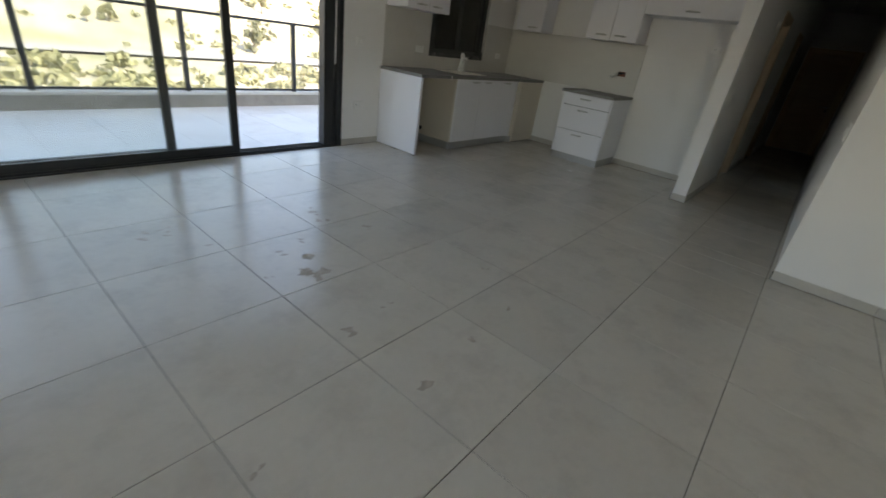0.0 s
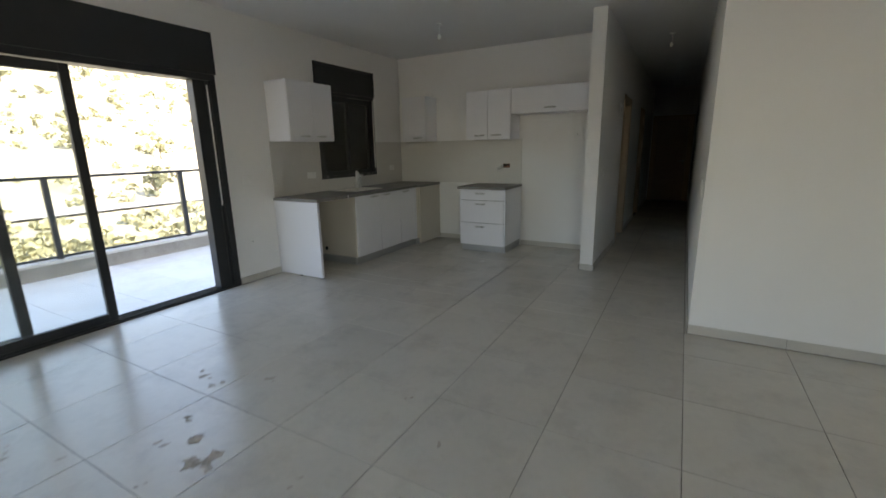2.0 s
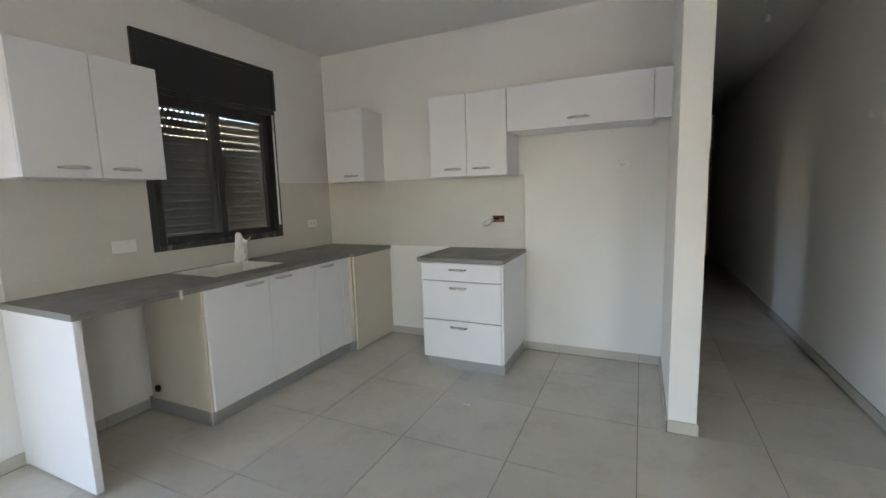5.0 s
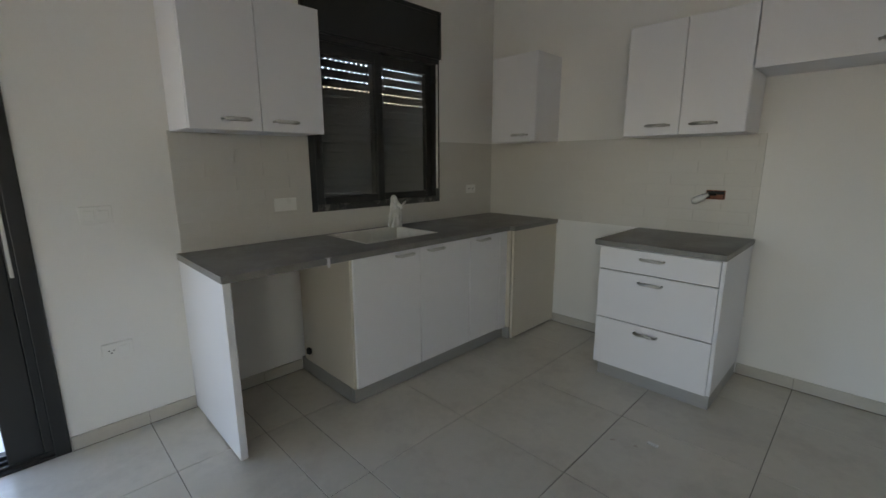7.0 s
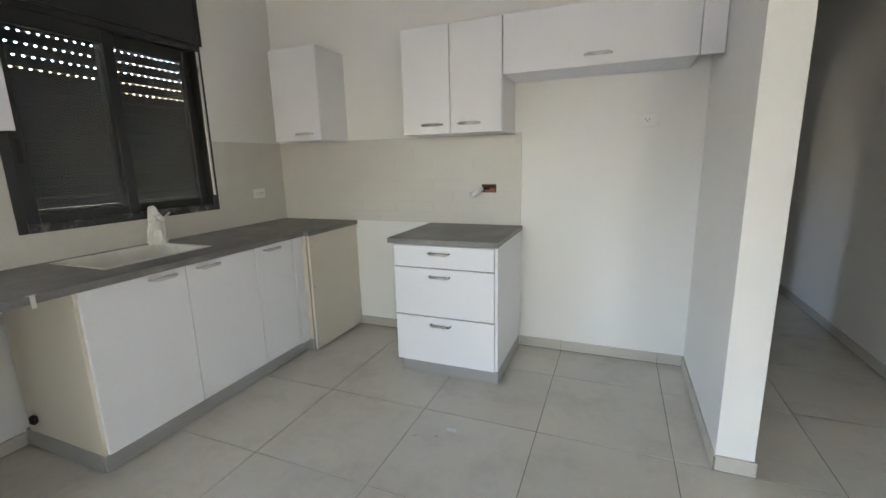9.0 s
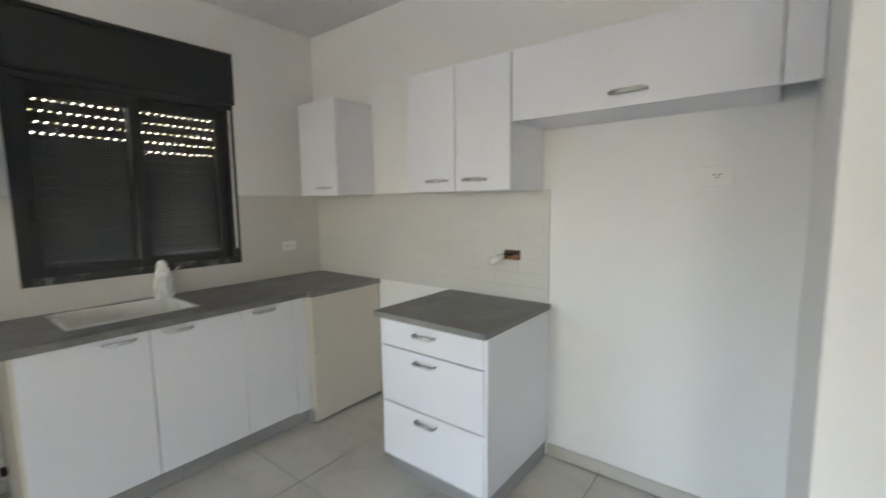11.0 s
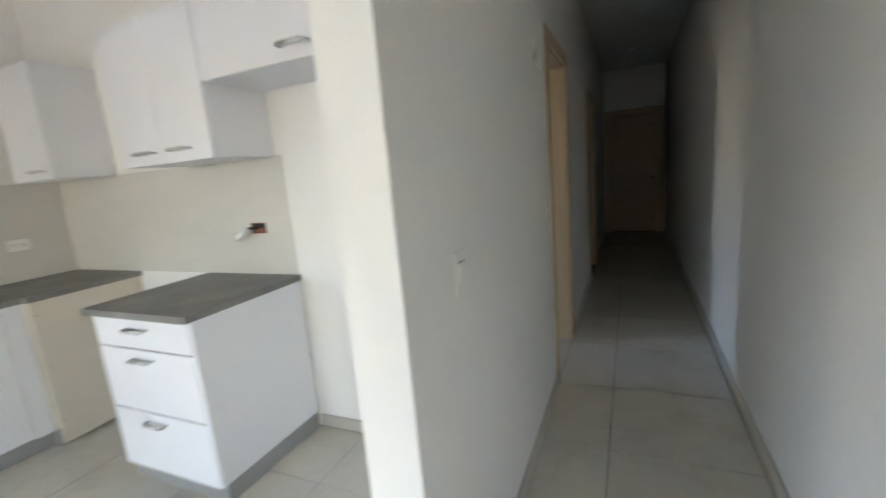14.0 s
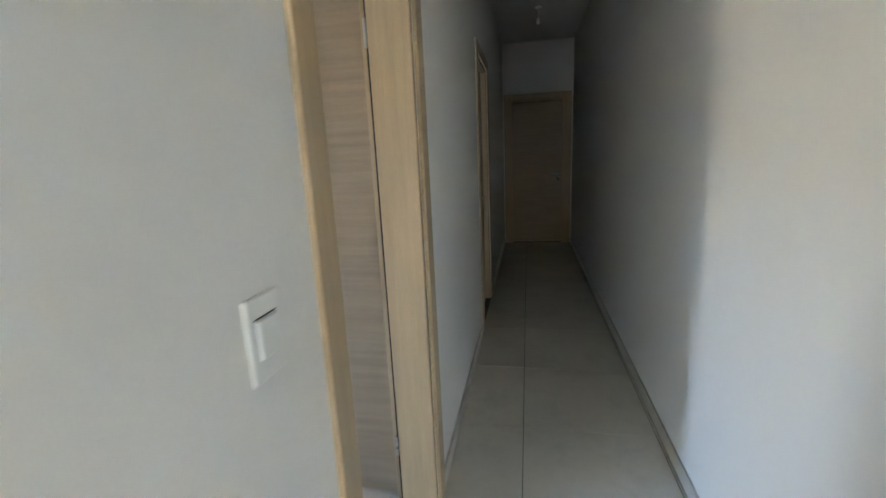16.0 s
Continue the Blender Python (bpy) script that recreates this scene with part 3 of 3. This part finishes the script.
for z0, z1 in ((0.731, 0.872), (0.412, 0.725), (0.092, 0.406)):
    d = boxes("drawer", [(DX0, DX1 - 0.021, DY, DY + 0.018, z0, z1)], LAM, dr, 0.002)
    bow_handle(d, (-2.16, DY, z1 - 0.047), X, NY, 0.13)


def faucet():
    f = thing("faucet", (-3.84, 4.93, CZ1), "kitchen tap wrapped in thin white plastic", "faucet")
    bx, by = -3.84, 4.93
    bm = bmesh.new()
    rng = random.Random(4)
    rings = []
    prof = [(0.0, 0.045, 0), (0.03, 0.052, 0), (0.09, 0.047, 0.005), (0.14, 0.043, 0.012), (0.17, 0.034, 0.01), (0.20, 0.026, -0.004), (0.225, 0.022, -0.01), (0.237, 0.008, -0.012)]
    for z, r, dx in prof:
        ring = []
        for k in range(18):
            a = 2 * math.pi * k / 18
            rr = 1.12 * r * (1 + rng.uniform(-0.16, 0.16))
            ring.append(bm.verts.new((dx + rr * math.cos(a) * 0.8, rr * math.sin(a), z + rng.uniform(-0.004, 0.004) * (z > 0))))
        rings.append(ring)
    for p, q in zip(rings, rings[1:]):
        for k in range(18):
            bm.faces.new((p[k], p[(k + 1) % 18], q[(k + 1) % 18], q[k]))
    bm.faces.new(rings[-1])
    put_mesh("wrapping", bm, FILM, f)
    tube("lever", [(bx, by + 0.03, CZ1 + 0.15), (bx + 0.02, by + 0.06, CZ1 + 0.165), (bx + 0.03, by + 0.085, CZ1 + 0.19)], 0.007, STEEL, f)
    tube("spout", [(bx, by, CZ1 + 0.16), (bx + 0.06, by - 0.01, CZ1 + 0.175), (bx + 0.10, by - 0.015, CZ1 + 0.16)], 0.014, FILM, f)


faucet()
tape = boxes("tape_scrap", [(CFX - 0.02, CFX + 0.001, 3.99, 4.02, CZ1, CZ1 + 0.0015), (CFX + 0.0005, CFX + 0.002, 3.995, 4.012, 0.865, CZ1)], FILM)
tagged(tape, "scrap of pale tape stuck on the worktop edge", "tape")


# ---- sockets and switches ----
def plate(name, at, axis, side, w, h, label, marks=(), deep=0.010, cat="switch"):
    p = thing(name, at, label, cat, "wall plates")
    x, y, z = at

    def bx(a0, a1, z0, z1, d0, d1):
        if axis == "x":
            return (x + min(side * d0, side * d1), x + max(side * d0, side * d1), y + a0, y + a1, z + z0, z + z1)
        return (x + a0, x + a1, y + min(side * d0, side * d1), y + max(side * d0, side * d1), z + z0, z + z1)
    boxes("plate", [bx(-w / 2, w / 2, -h / 2, h / 2, 0, deep)], PLASTIC, p, 0.003, 2)
    for kind, a, zz in marks:
        if kind == "rocker":
            boxes("rocker", [bx(a - 0.021, a + 0.021, zz - 0.028, zz + 0.028, deep - 0.002, deep + 0.005)], PLASTIC, p, 0.002)
            # raised dark line imitating the shade along the rocker's edge
            boxes("gap", [bx(a - 0.024, a + 0.024, zz + 0.029, zz + 0.031, deep - 0.001, deep + 0.0008)], DARK, p)
        elif kind == "blank":
            boxes("module", [bx(a - 0.022, a + 0.022, zz - 0.022, zz + 0.022, deep - 0.002, deep + 0.003)], PLASTIC, p, 0.0015)
        else:
            # flat dark pads give the shade inside the pin holes
            boxes("pin_hole_shade", [bx(a + dx - 0.003, a + dx + 0.003, zz + dz - 0.003, zz + dz + 0.003, deep - 0.002, deep + 0.0006) for dx, dz in ((-0.010, 0.005), (0.010, 0.005), (0, -0.008))], DARK, p)
    return p


plate("wall_socket", (WX + 0.009, 4.11, 1.138), "x", 1, 0.145, 0.08, "white blank double socket plate on the wall tiles", cat="socket")
plate("wall_socket", (WX + 0.009, 5.868, 1.158), "x", 1, 0.12, 0.075, "white socket plate on the wall tiles", [("pin", -0.022, 0), ("pin", 0.022, 0)], cat="socket")
plate("wall_socket", (-1.016, BY, 1.60), "y", -1, 0.13, 0.085, "white socket plate in the fridge space", [("pin", 0.0, 0)], cat="socket")
plate("wall_socket", (WX, 3.17, 1.152), "x", 1, 0.13, 0.085, "white blank plate with two modules on the wall", [("blank", -0.028, 0), ("blank", 0.028, 0)], deep=0.008, cat="socket")
plate("wall_socket", (WX, 3.17, 0.46), "x", 1, 0.13, 0.085, "white socket plate on the wall above the skirting", [("pin", -0.026, 0), ("blank", 0.028, 0)], deep=0.008, cat="socket")
plate("light_switch", (RX, 4.066, 1.095), "x", -1, 0.085, 0.12, "white light switch on the corridor wall", [("rocker", 0, 0)])
plate("light_switch", (RX, 3.891, 1.095), "x", -1, 0.085, 0.12, "white light switch on the corridor wall", [("rocker", 0, 0)])
plate("light_switch", (PX1, 5.464, 1.131), "x", 1, 0.08, 0.125, "white light switch beside the corridor", [("rocker", 0, 0)], deep=0.006)
plate("light_switch", (PX1, 6.80, 1.146), "x", 1, 0.075, 0.12, "white light switch beside the oak door", [("rocker", 0, 0)], deep=0.007)
plate("junction_cover", (PX1, 6.64, 1.94), "x", 1, 0.075, 0.12, "white cover plate high beside the oak door", cat="cover plate")
plate("junction_cover", (PX1, 6.80, 1.935), "x", 1, 0.075, 0.12, "white cover plate high beside the oak door", cat="cover plate")

jb = thing("open_junction_box", (-2.03, BY - 0.009, 1.18), "open wall box with wires wrapped in plastic", "junction box")
boxes("rim", [(-2.085, -1.975, BY - 0.011, BY - 0.009, 1.150, 1.155), (-2.085, -1.975, BY - 0.011, BY - 0.009, 1.205, 1.210), (-2.085, -2.08, BY - 0.011, BY - 0.009, 1.155, 1.205), (-1.98, -1.975, BY - 0.011, BY - 0.009, 1.155, 1.205)], COPPER, jb)
# no hollow here: a dark sheet carries the shade of the open box
boxes("recess_shade", [(-2.08, -1.98, BY - 0.0105, BY - 0.0095, 1.155, 1.205)], DARK, jb)
boxes("lining", [(-2.06, -1.985, BY - 0.0125, BY - 0.0106, 1.157, 1.182)], COPPER, jb)
tube("wire", [(-2.03, BY - 0.01, 1.18), (-2.06, BY - 0.05, 1.185), (-2.09, BY - 0.06, 1.165)], 0.008, DARK, jb)
tube("wrap", [(-2.06, BY - 0.045, 1.185), (-2.09, BY - 0.06, 1.165), (-2.13, BY - 0.07, 1.14), (-2.15, BY - 0.07, 1.13)], [0.010, 0.022, 0.026, 0.012], FILM, jb)


def bulb_holder(x, y, z=CEILZ):
    b = thing("lamp_holder", (x, y, z), "white bare lamp holder hanging from the ceiling", "lamp holder", "lamp holders")
    tube("rose", [(x, y, z), (x, y, z - 0.012)], 0.03, PLASTIC, b, 14)
    tube("cord", [(x, y, z - 0.01), (x + 0.004, y, z - 0.07), (x, y, z - 0.12)], 0.004, PLASTIC, b, 6)
    tube("socket", [(x, y, z - 0.11), (x, y, z - 0.125), (x, y, z - 0.165), (x, y, z - 0.17)], [0.010, 0.018, 0.019, 0.014], PLASTIC, b, 12)


for x, y in ((-2.36, 4.78), (-0.01, 6.8), (-0.085, 11.4)):
    bulb_holder(x, y)

# ---- balcony and distance ----
BX0 = -6.42
structure(boxes("balcony_slab", [(BX0 - 0.22, OUTX, -6, 9, -0.35, -0.05)], CONCRETE), "concrete balcony slab")
structure(boxes("balcony_parapet", [(BX0 - 0.20, BX0, -6, 9, -0.05, 0.14)], CONCRETE), "low stone-clad balcony parapet")
structure(boxes("balcony_coping", [(BX0 - 0.22, BX0 + 0.02, -6, 9, 0.14, 0.17)], COPING), "pale stone coping on the parapet")
rail = thing("balcony_railing", (BX0 - 0.10, 2.3, 0.17), "dark grey metal balcony railing with glass panels", "railing")
rx = BX0 - 0.10
RAILY = [3.92 + 1.64 * k for k in range(-5, 4)]
for y in RAILY:
    boxes("post", [(rx - 0.03, rx + 0.03, y - 0.03, y + 0.03, 0.17, 1.165)], ALU, rail, 0.003)
boxes("top_rail", [(rx - 0.03, rx + 0.03, RAILY[0], RAILY[-1], 1.165, 1.20)], ALU, rail, 0.003)
boxes("bottom_rail", [(rx - 0.015, rx + 0.015, RAILY[0], RAILY[-1], 0.185, 0.215)], ALU, rail, 0.002)
for a, b in zip(RAILY, RAILY[1:]):
    g = boxes("pane", [(rx - 0.004, rx + 0.004, a + 0.035, b - 0.035, 0.215, 1.165)], RAILGLASS, rail)
    g.visible_shadow = False


def height(x, y):
    # valley below the balcony, road, then the far hillside
    d = -x
    base = -5.0 - 3.0 * max(0, min(1, (d - 8) / 45))
    if d > 60:
        base += 1.0 * min(1, (d - 60) / 18)
    if d > 92:
        u = min(1, (d - 92) / 150)
        base += 56 * (u ** 1.15)
    if d > 242:
        base -= (d - 242) * 0.12
    w = noise.noise(Vector((x * 0.02, y * 0.02, 0))) * 3.5 * min(1, max(0, (d - 95) / 40)) + noise.noise(Vector((x * 0.1, y * 0.1, 5))) * 0.5
    if 74 < d < 86:
        w *= 0.2
    return base + w


def terrain():
    bm = bmesh.new()
    xs = [60, 20, 0] + [-4 * k for k in range(2, 65)] + [-300, -400, -700, -1500, -3000]
    ys = [-3000, -900, -500, -350] + [-240 + 10 * k for k in range(0, 58)] + [400, 550, 900, 3000]
    grid = [[bm.verts.new((x, y, height(x, y))) for y in ys] for x in xs]
    for i in range(len(xs) - 1):
        for j in range(len(ys) - 1):
            bm.faces.new((grid[i][j], grid[i][j + 1], grid[i + 1][j + 1], grid[i + 1][j]))
    ob = put_mesh("ground", bm, EARTH, smooth=True)
    bmr = bmesh.new()
    prev = None
    for k in range(-30, 60):
        y = k * 8
        row = [bmr.verts.new((x, y, height(x, y) + 0.35)) for x in (-76.5, -83.5)]
        if prev:
            bmr.faces.new((prev[0], row[0], row[1], prev[1]))
        prev = row
    structure(put_mesh("road", bmr, ROAD), "pale country road across the valley")
    return structure(ob, "dry sandy hillside with patches of green")


terrain()


def crown(bm, c, rx_, rz_, n, rng, size):
    # clumps of small leaf cards round limbs, with gaps
    for _ in range(n):
        u = Vector((rng.gauss(0, 1), rng.gauss(0, 1), rng.gauss(0, 1))).normalized() * (rng.uniform(0.35, 1.0))
        p = Vector(c) + Vector((u.x * rx_, u.y * rx_, u.z * rz_))
        s = size * rng.uniform(0.6, 1.4)
        q = Euler((rng.uniform(0, 6.3), rng.uniform(0, 6.3), rng.uniform(0, 6.3))).to_matrix()
        vs = [bm.verts.new(p + q @ Vector(v) * s) for v in ((-0.5, -0.35, 0), (0.1, -0.5, 0.12), (0.55, 0.05, 0), (0.05, 0.5, -0.1), (-0.5, 0.3, 0.1))]
        bm.faces.new(vs)


def tree_mesh(seed, pine):
    rng = random.Random(seed)
    bm = bmesh.new()
    h = rng.uniform(4.5, 6.5)
    top = Vector((rng.uniform(-0.3, 0.3), rng.uniform(-0.3, 0.3), h * 0.75))
    add_tube(bm, [(0, 0, -0.4), top * 0.5, top], [0.2, 0.13, 0.05], 7)
    for k in range(7):
        a = rng.uniform(0, 6.28)
        z0 = rng.uniform(0.3, 0.7) * h
        e = Vector((math.cos(a) * rng.uniform(0.8, 1.6), math.sin(a) * rng.uniform(0.8, 1.6), z0 + rng.uniform(0.4, 1.1)))
        add_tube(bm, [top * (z0 / h / 0.75), e], [0.07, 0.02], 5)
    nb = len(bm.faces)
    for k in range(9):
        a = rng.uniform(0, 6.28)
        r = rng.uniform(0.2, 1.5)
        z = rng.uniform(0.35, 0.95) * h
        crown(bm, (math.cos(a) * r, math.sin(a) * r, z), rng.uniform(0.6, 1.1), rng.uniform(0.5, 0.9), 70, rng, 0.32)
    bm.faces.ensure_lookup_table()
    for f in bm.faces[nb:]:
        f.material_index = 1
    me = bpy.data.meshes.new("tree")
    bm.to_mesh(me)
    bm.free()
    me.materials.append(BARK)
    me.materials.append(LEAF2 if pine else LEAF)
    return me


tree_meshes = [tree_mesh(k, k % 2) for k in range(5)]
rng = random.Random(11)


def plant(x, y, k, s):
    ob = new("tree", tree_meshes[k])
    ob.matrix_basis = pose(x, y, height(x, y) - 0.1, 0, 0, rng.uniform(0, 360)) @ Matrix.Diagonal((s, s, s * rng.uniform(0.85, 1.1), 1))
    tagged(ob, "olive green tree on the dry hillside", "tree", "hillside trees")


plant(-93, 48, 1, 1.3)
for k in range(95):
    plant(-rng.uniform(100, 235), rng.uniform(-70, 190), rng.randrange(5), rng.uniform(0.45, 1.0))


def shrubs():
    r2 = random.Random(5)
    bm = bmesh.new()
    for k in range(1500):
        near = k < 600
        x = -(r2.uniform(22, 72) if near else r2.uniform(88, 240))
        y = r2.uniform(-60, 110) if near else r2.uniform(-110, 230)
        s = r2.uniform(0.5, 1.6) if near else r2.uniform(0.5, 1.9)
        crown(bm, (x, y, height(x, y) + s * 0.4), s * 1.3, s * 0.8, 34 if near else 26, r2, 0.42 * s + 0.12)
    ob = put_mesh("shrubs", bm, LEAF)
    tagged(ob, "green and olive shrubs scattered over the valley", "shrubs", kind="stuff")


shrubs()


# ---- floor debris ----
def splats():
    r3 = random.Random(9)
    bm = bmesh.new()
    for cx, cy, spread, n, s in ((-1.775, 1.10, 0.022, 4, 0.042), (-1.62, 1.0, 0.03, 5, 0.045), (-2.0, 1.19, 0.018, 3, 0.03), (-1.92, 0.99, 0.04, 3, 0.018), (-1.93, 1.69, 0.025, 4, 0.024),
                                 (-1.046, 0.846, 0.018, 4, 0.03), (-0.572, 0.829, 0.022, 4, 0.03), (-2.55, 0.50, 0.09, 7, 0.03), (-0.63, 1.275, 0.015, 2, 0.018), (-2.4, 1.57, 0.05, 5, 0.025), (-2.19, 1.457, 0.04, 4, 0.022),
                                 (-1.71, 0.806, 0.02, 2, 0.014), (-0.64, 1.63, 0.02, 2, 0.012), (-0.66, 0.2, 0.02, 2, 0.014), (-1.09, 1.14, 0.03, 3, 0.01), (-1.0, 1.9, 0.02, 2, 0.014), (-1.95, 4.95, 0.06, 3, 0.012)):
        for _ in range(n):
            px, py = r3.gauss(cx, spread), r3.gauss(cy, spread)
            rad = 1.55 * s * r3.uniform(0.4, 1.1)
            turn = r3.uniform(0, 3)
            ring = []
            for a in [2 * math.pi * k / 13 for k in range(13)]:
                u, v = rad * r3.uniform(0.45, 1.15) * math.cos(a), 0.6 * rad * r3.uniform(0.45, 1.15) * math.sin(a)
                ring.append(bm.verts.new((px + u * math.cos(turn) - v * math.sin(turn), py + u * math.sin(turn) + v * math.cos(turn), 0.0005)))
            top = bm.verts.new((px, py, 0.0015))
            for k in range(13):
                bm.faces.new((ring[k], ring[(k + 1) % 13], top))
    tagged(put_mesh("plaster_splatter", bm, PLASTER), "dried brown plaster splashes on the floor tiles", "debris", kind="stuff")


splats()
sc = boxes("paper_scrap", [(-1.93, -1.88, 4.99, 5.01, 0.001, 0.006)], FILM)
tagged(sc, "small white scrap lying on the kitchen floor", "debris")


# ---- skirting ----
SKH, SKT = 0.075, 0.011
SKIRT_RUNS = [
    (WX, WX + SKT, SL1 + 0.004, 3.488, 0, SKH), (WX, WX + SKT, 3.527, 4.149, 0, SKH), (WX, WX + SKT, SY, SL0, 0, SKH),
    (-3.195, DX0, BY - SKT, BY, 0, SKH), (DX1 + 0.001, PX0 - SKT, BY - SKT, BY, 0, SKH), (PX0 - SKT, PX0, PY - SKT, BY, 0, SKH),
    (PX0, PX1 + SKT, PY - SKT, PY, 0, SKH), (PX1, PX1 + SKT, PY, D1A - 0.076, 0, SKH), (PX1, PX1 + SKT, D1B + 0.076, D2A - 0.076, 0, SKH), (PX1, PX1 + SKT, D2B + 0.076, ENDY, 0, SKH),
    (RX - SKT, RX, RY - SKT, ENDY, 0, SKH), (RX, EX, RY - SKT, RY, 0, SKH)]


def skirting():
    # dark mortar bed with separate tiles standing proud of it, a thin open joint at the floor
    bed = []
    for x0, x1, y0, y1, z0, z1 in SKIRT_RUNS:
        if x1 - x0 < y1 - y0:
            bed.append((x0 + 0.002, x1 - 0.002, y0, y1, 0, SKH - 0.003))
        else:
            bed.append((x0, x1, y0 + 0.002, y1 - 0.002, 0, SKH - 0.003))
    base = structure(boxes("baseboard", bed, GROUT), "grey-beige tile skirting with thin dark joints")
    for x0, x1, y0, y1, z0, z1 in SKIRT_RUNS:
        along_y = x1 - x0 < y1 - y0
        p, end = (y0, y1) if along_y else (x0, x1)
        step = TPY if along_y else TPX
        first = TY0 if along_y else TX0
        while p < end - 0.001:
            q = min(end, first + (math.floor((p - first) / step + 1e-4) + 1) * step)
            if q - p > 0.012:
                a0, a1 = p + 0.001, q - 0.001
                boxes("skirting_tile", [(x0, x1, a0, a1, 0.004, SKH) if along_y else (a0, a1, y0, y1, 0.004, SKH)], SKIRT, base, 0.0012)
            p = q


TPX, TPY, TX0, TY0 = 0.632, 0.627, -0.225, 0.125   # floor tile pitch and first joints
skirting()

# ---- wall tiles ----
splash = structure(boxes("splashback", [
    (WX, WX + 0.005, 3.51, W0, CZ1, 1.562), (WX, WX + 0.005, W0, W1, CZ1, WZ0), (WX, WX + 0.005, W1, BY, CZ1, 1.562),
    (WX + 0.005, -1.797, BY - 0.005, BY, CZ1, 1.562)], SPLASH_GROUT), "pale grey glazed wall tiles above the worktop")


def wall_tiles():
    rows = 8
    th = (1.562 - CZ1) / rows
    tw = 0.32
    cache = {}

    def piece(w, h, along_y, x, y, z):
        key = (round(w, 3), round(h, 3), along_y)
        if key not in cache:
            bm = bmesh.new()
            g = 0.0003
            add_box(bm, (0, 0.008, g, w - g, g, h - g) if along_y else (g, w - g, -0.008, 0, g, h - g), 0.0004)
            me = bpy.data.meshes.new("wall_tile")
            bm.to_mesh(me)
            bm.free()
            me.materials.append(SPLASH)
            cache[key] = me
        ob = new("wall_tile", cache[key])
        ob.parent = splash
        ob.location = (x, y, z)
    for r in range(rows):
        z = CZ1 + r * th
        y = 3.51 - (r % 2) * tw / 2
        while y < BY - 0.008:
            a, b = max(y, 3.51), min(y + tw, BY - 0.008)
            y += tw
            # cut round the window
            spans = [(a, b)] if z + th <= WZ0 + 0.001 else [(a, min(b, W0)), (max(a, W1), b)]
            low = z
            hh = th
            for p, q in spans:
                if q - p > 0.01:
                    piece(q - p, hh, True, WX, p, low)
            if z < WZ0 < z + th:
                p, q = max(a, W0), min(b, W1)
                if q - p > 0.01:
                    piece(q - p, WZ0 - z, True, WX, p, z)
        x = WX + 0.008 - (r % 2) * tw / 2
        while x < -1.797:
            a, b = max(x, WX + 0.008), min(x + tw, -1.797)
            x += tw
            if b - a > 0.01:
                piece(b - a, th, False, a, BY, z)


wall_tiles()

# ---- floors ----
floor = structure(boxes("floor", [(WX - 0.24, EX, SY, ENDY + 0.15, -0.2, -0.003)], GROUT), "large pale grey porcelain floor tiles with thin dark joints")


def floor_tiles():
    cache = {}

    def piece(x0, x1, y0, y1):
        w, h = x1 - x0, y1 - y0
        if w < 0.012 or h < 0.012:
            return
        key = (round(w, 3), round(h, 3))
        if key not in cache:
            bm = bmesh.new()
            g = 0.0015
            add_box(bm, (g, w - g, g, h - g, -0.010, 0), 0.0012)
            me = bpy.data.meshes.new("floor_tile")
            bm.to_mesh(me)
            bm.free()
            me.materials.append(TILE)
            cache[key] = me
        ob = new("floor_tile", cache[key])
        ob.parent = floor
        ob.location = (x0, y0, 0)
    for ax0, ax1, ay0, ay1 in ((WX, EX, SY, RY), (WX, RX, RY, PY), (WX, PX0, PY, BY), (PX1, RX, PY, ENDY)):
        i0, i1 = math.floor((ax0 - TX0) / TPX), math.ceil((ax1 - TX0) / TPX)
        j0, j1 = math.floor((ay0 - TY0) / TPY), math.ceil((ay1 - TY0) / TPY)
        for i in range(i0, i1):
            for j in range(j0, j1):
                piece(max(ax0, TX0 + i * TPX), min(ax1, TX0 + (i + 1) * TPX), max(ay0, TY0 + j * TPY), min(ay1, TY0 + (j + 1) * TPY))
    # threshold of the first door and side room
    piece(PX0, PX1, D1A, D1B)
    for j in range(4):
        for i in range(4):
            piece(WX + 0.8 * i, min(WX + 0.8 * (i + 1), PX0), 6.3 + 0.7 * j, 6.3 + 0.7 * (j + 1))


floor_tiles()
bal = structure(boxes("balcony_floor", [(BX0, OUTX, -6, 9, -0.05, -0.034)], GROUT), "pale grey balcony tiles")


def balcony_tiles():
    bm = bmesh.new()
    add_box(bm, (0.0015, 0.5985, 0.0015, 0.5985, -0.01, 0), 0.0012)
    me = bpy.data.meshes.new("balcony_tile")
    bm.to_mesh(me)
    bm.free()
    me.materials.append(BALC)
    n = int((OUTX - BX0) / 0.565)
    for i in range(n):
        for j in range(22):
            ob = new("balcony_tile", me)
            ob.parent = bal
            ob.matrix_basis = pose(BX0 + 0.565 * i, -5 + 0.6 * j, -0.03) @ Matrix.Diagonal((0.565 / 0.6, 1, 1, 1))


balcony_tiles()
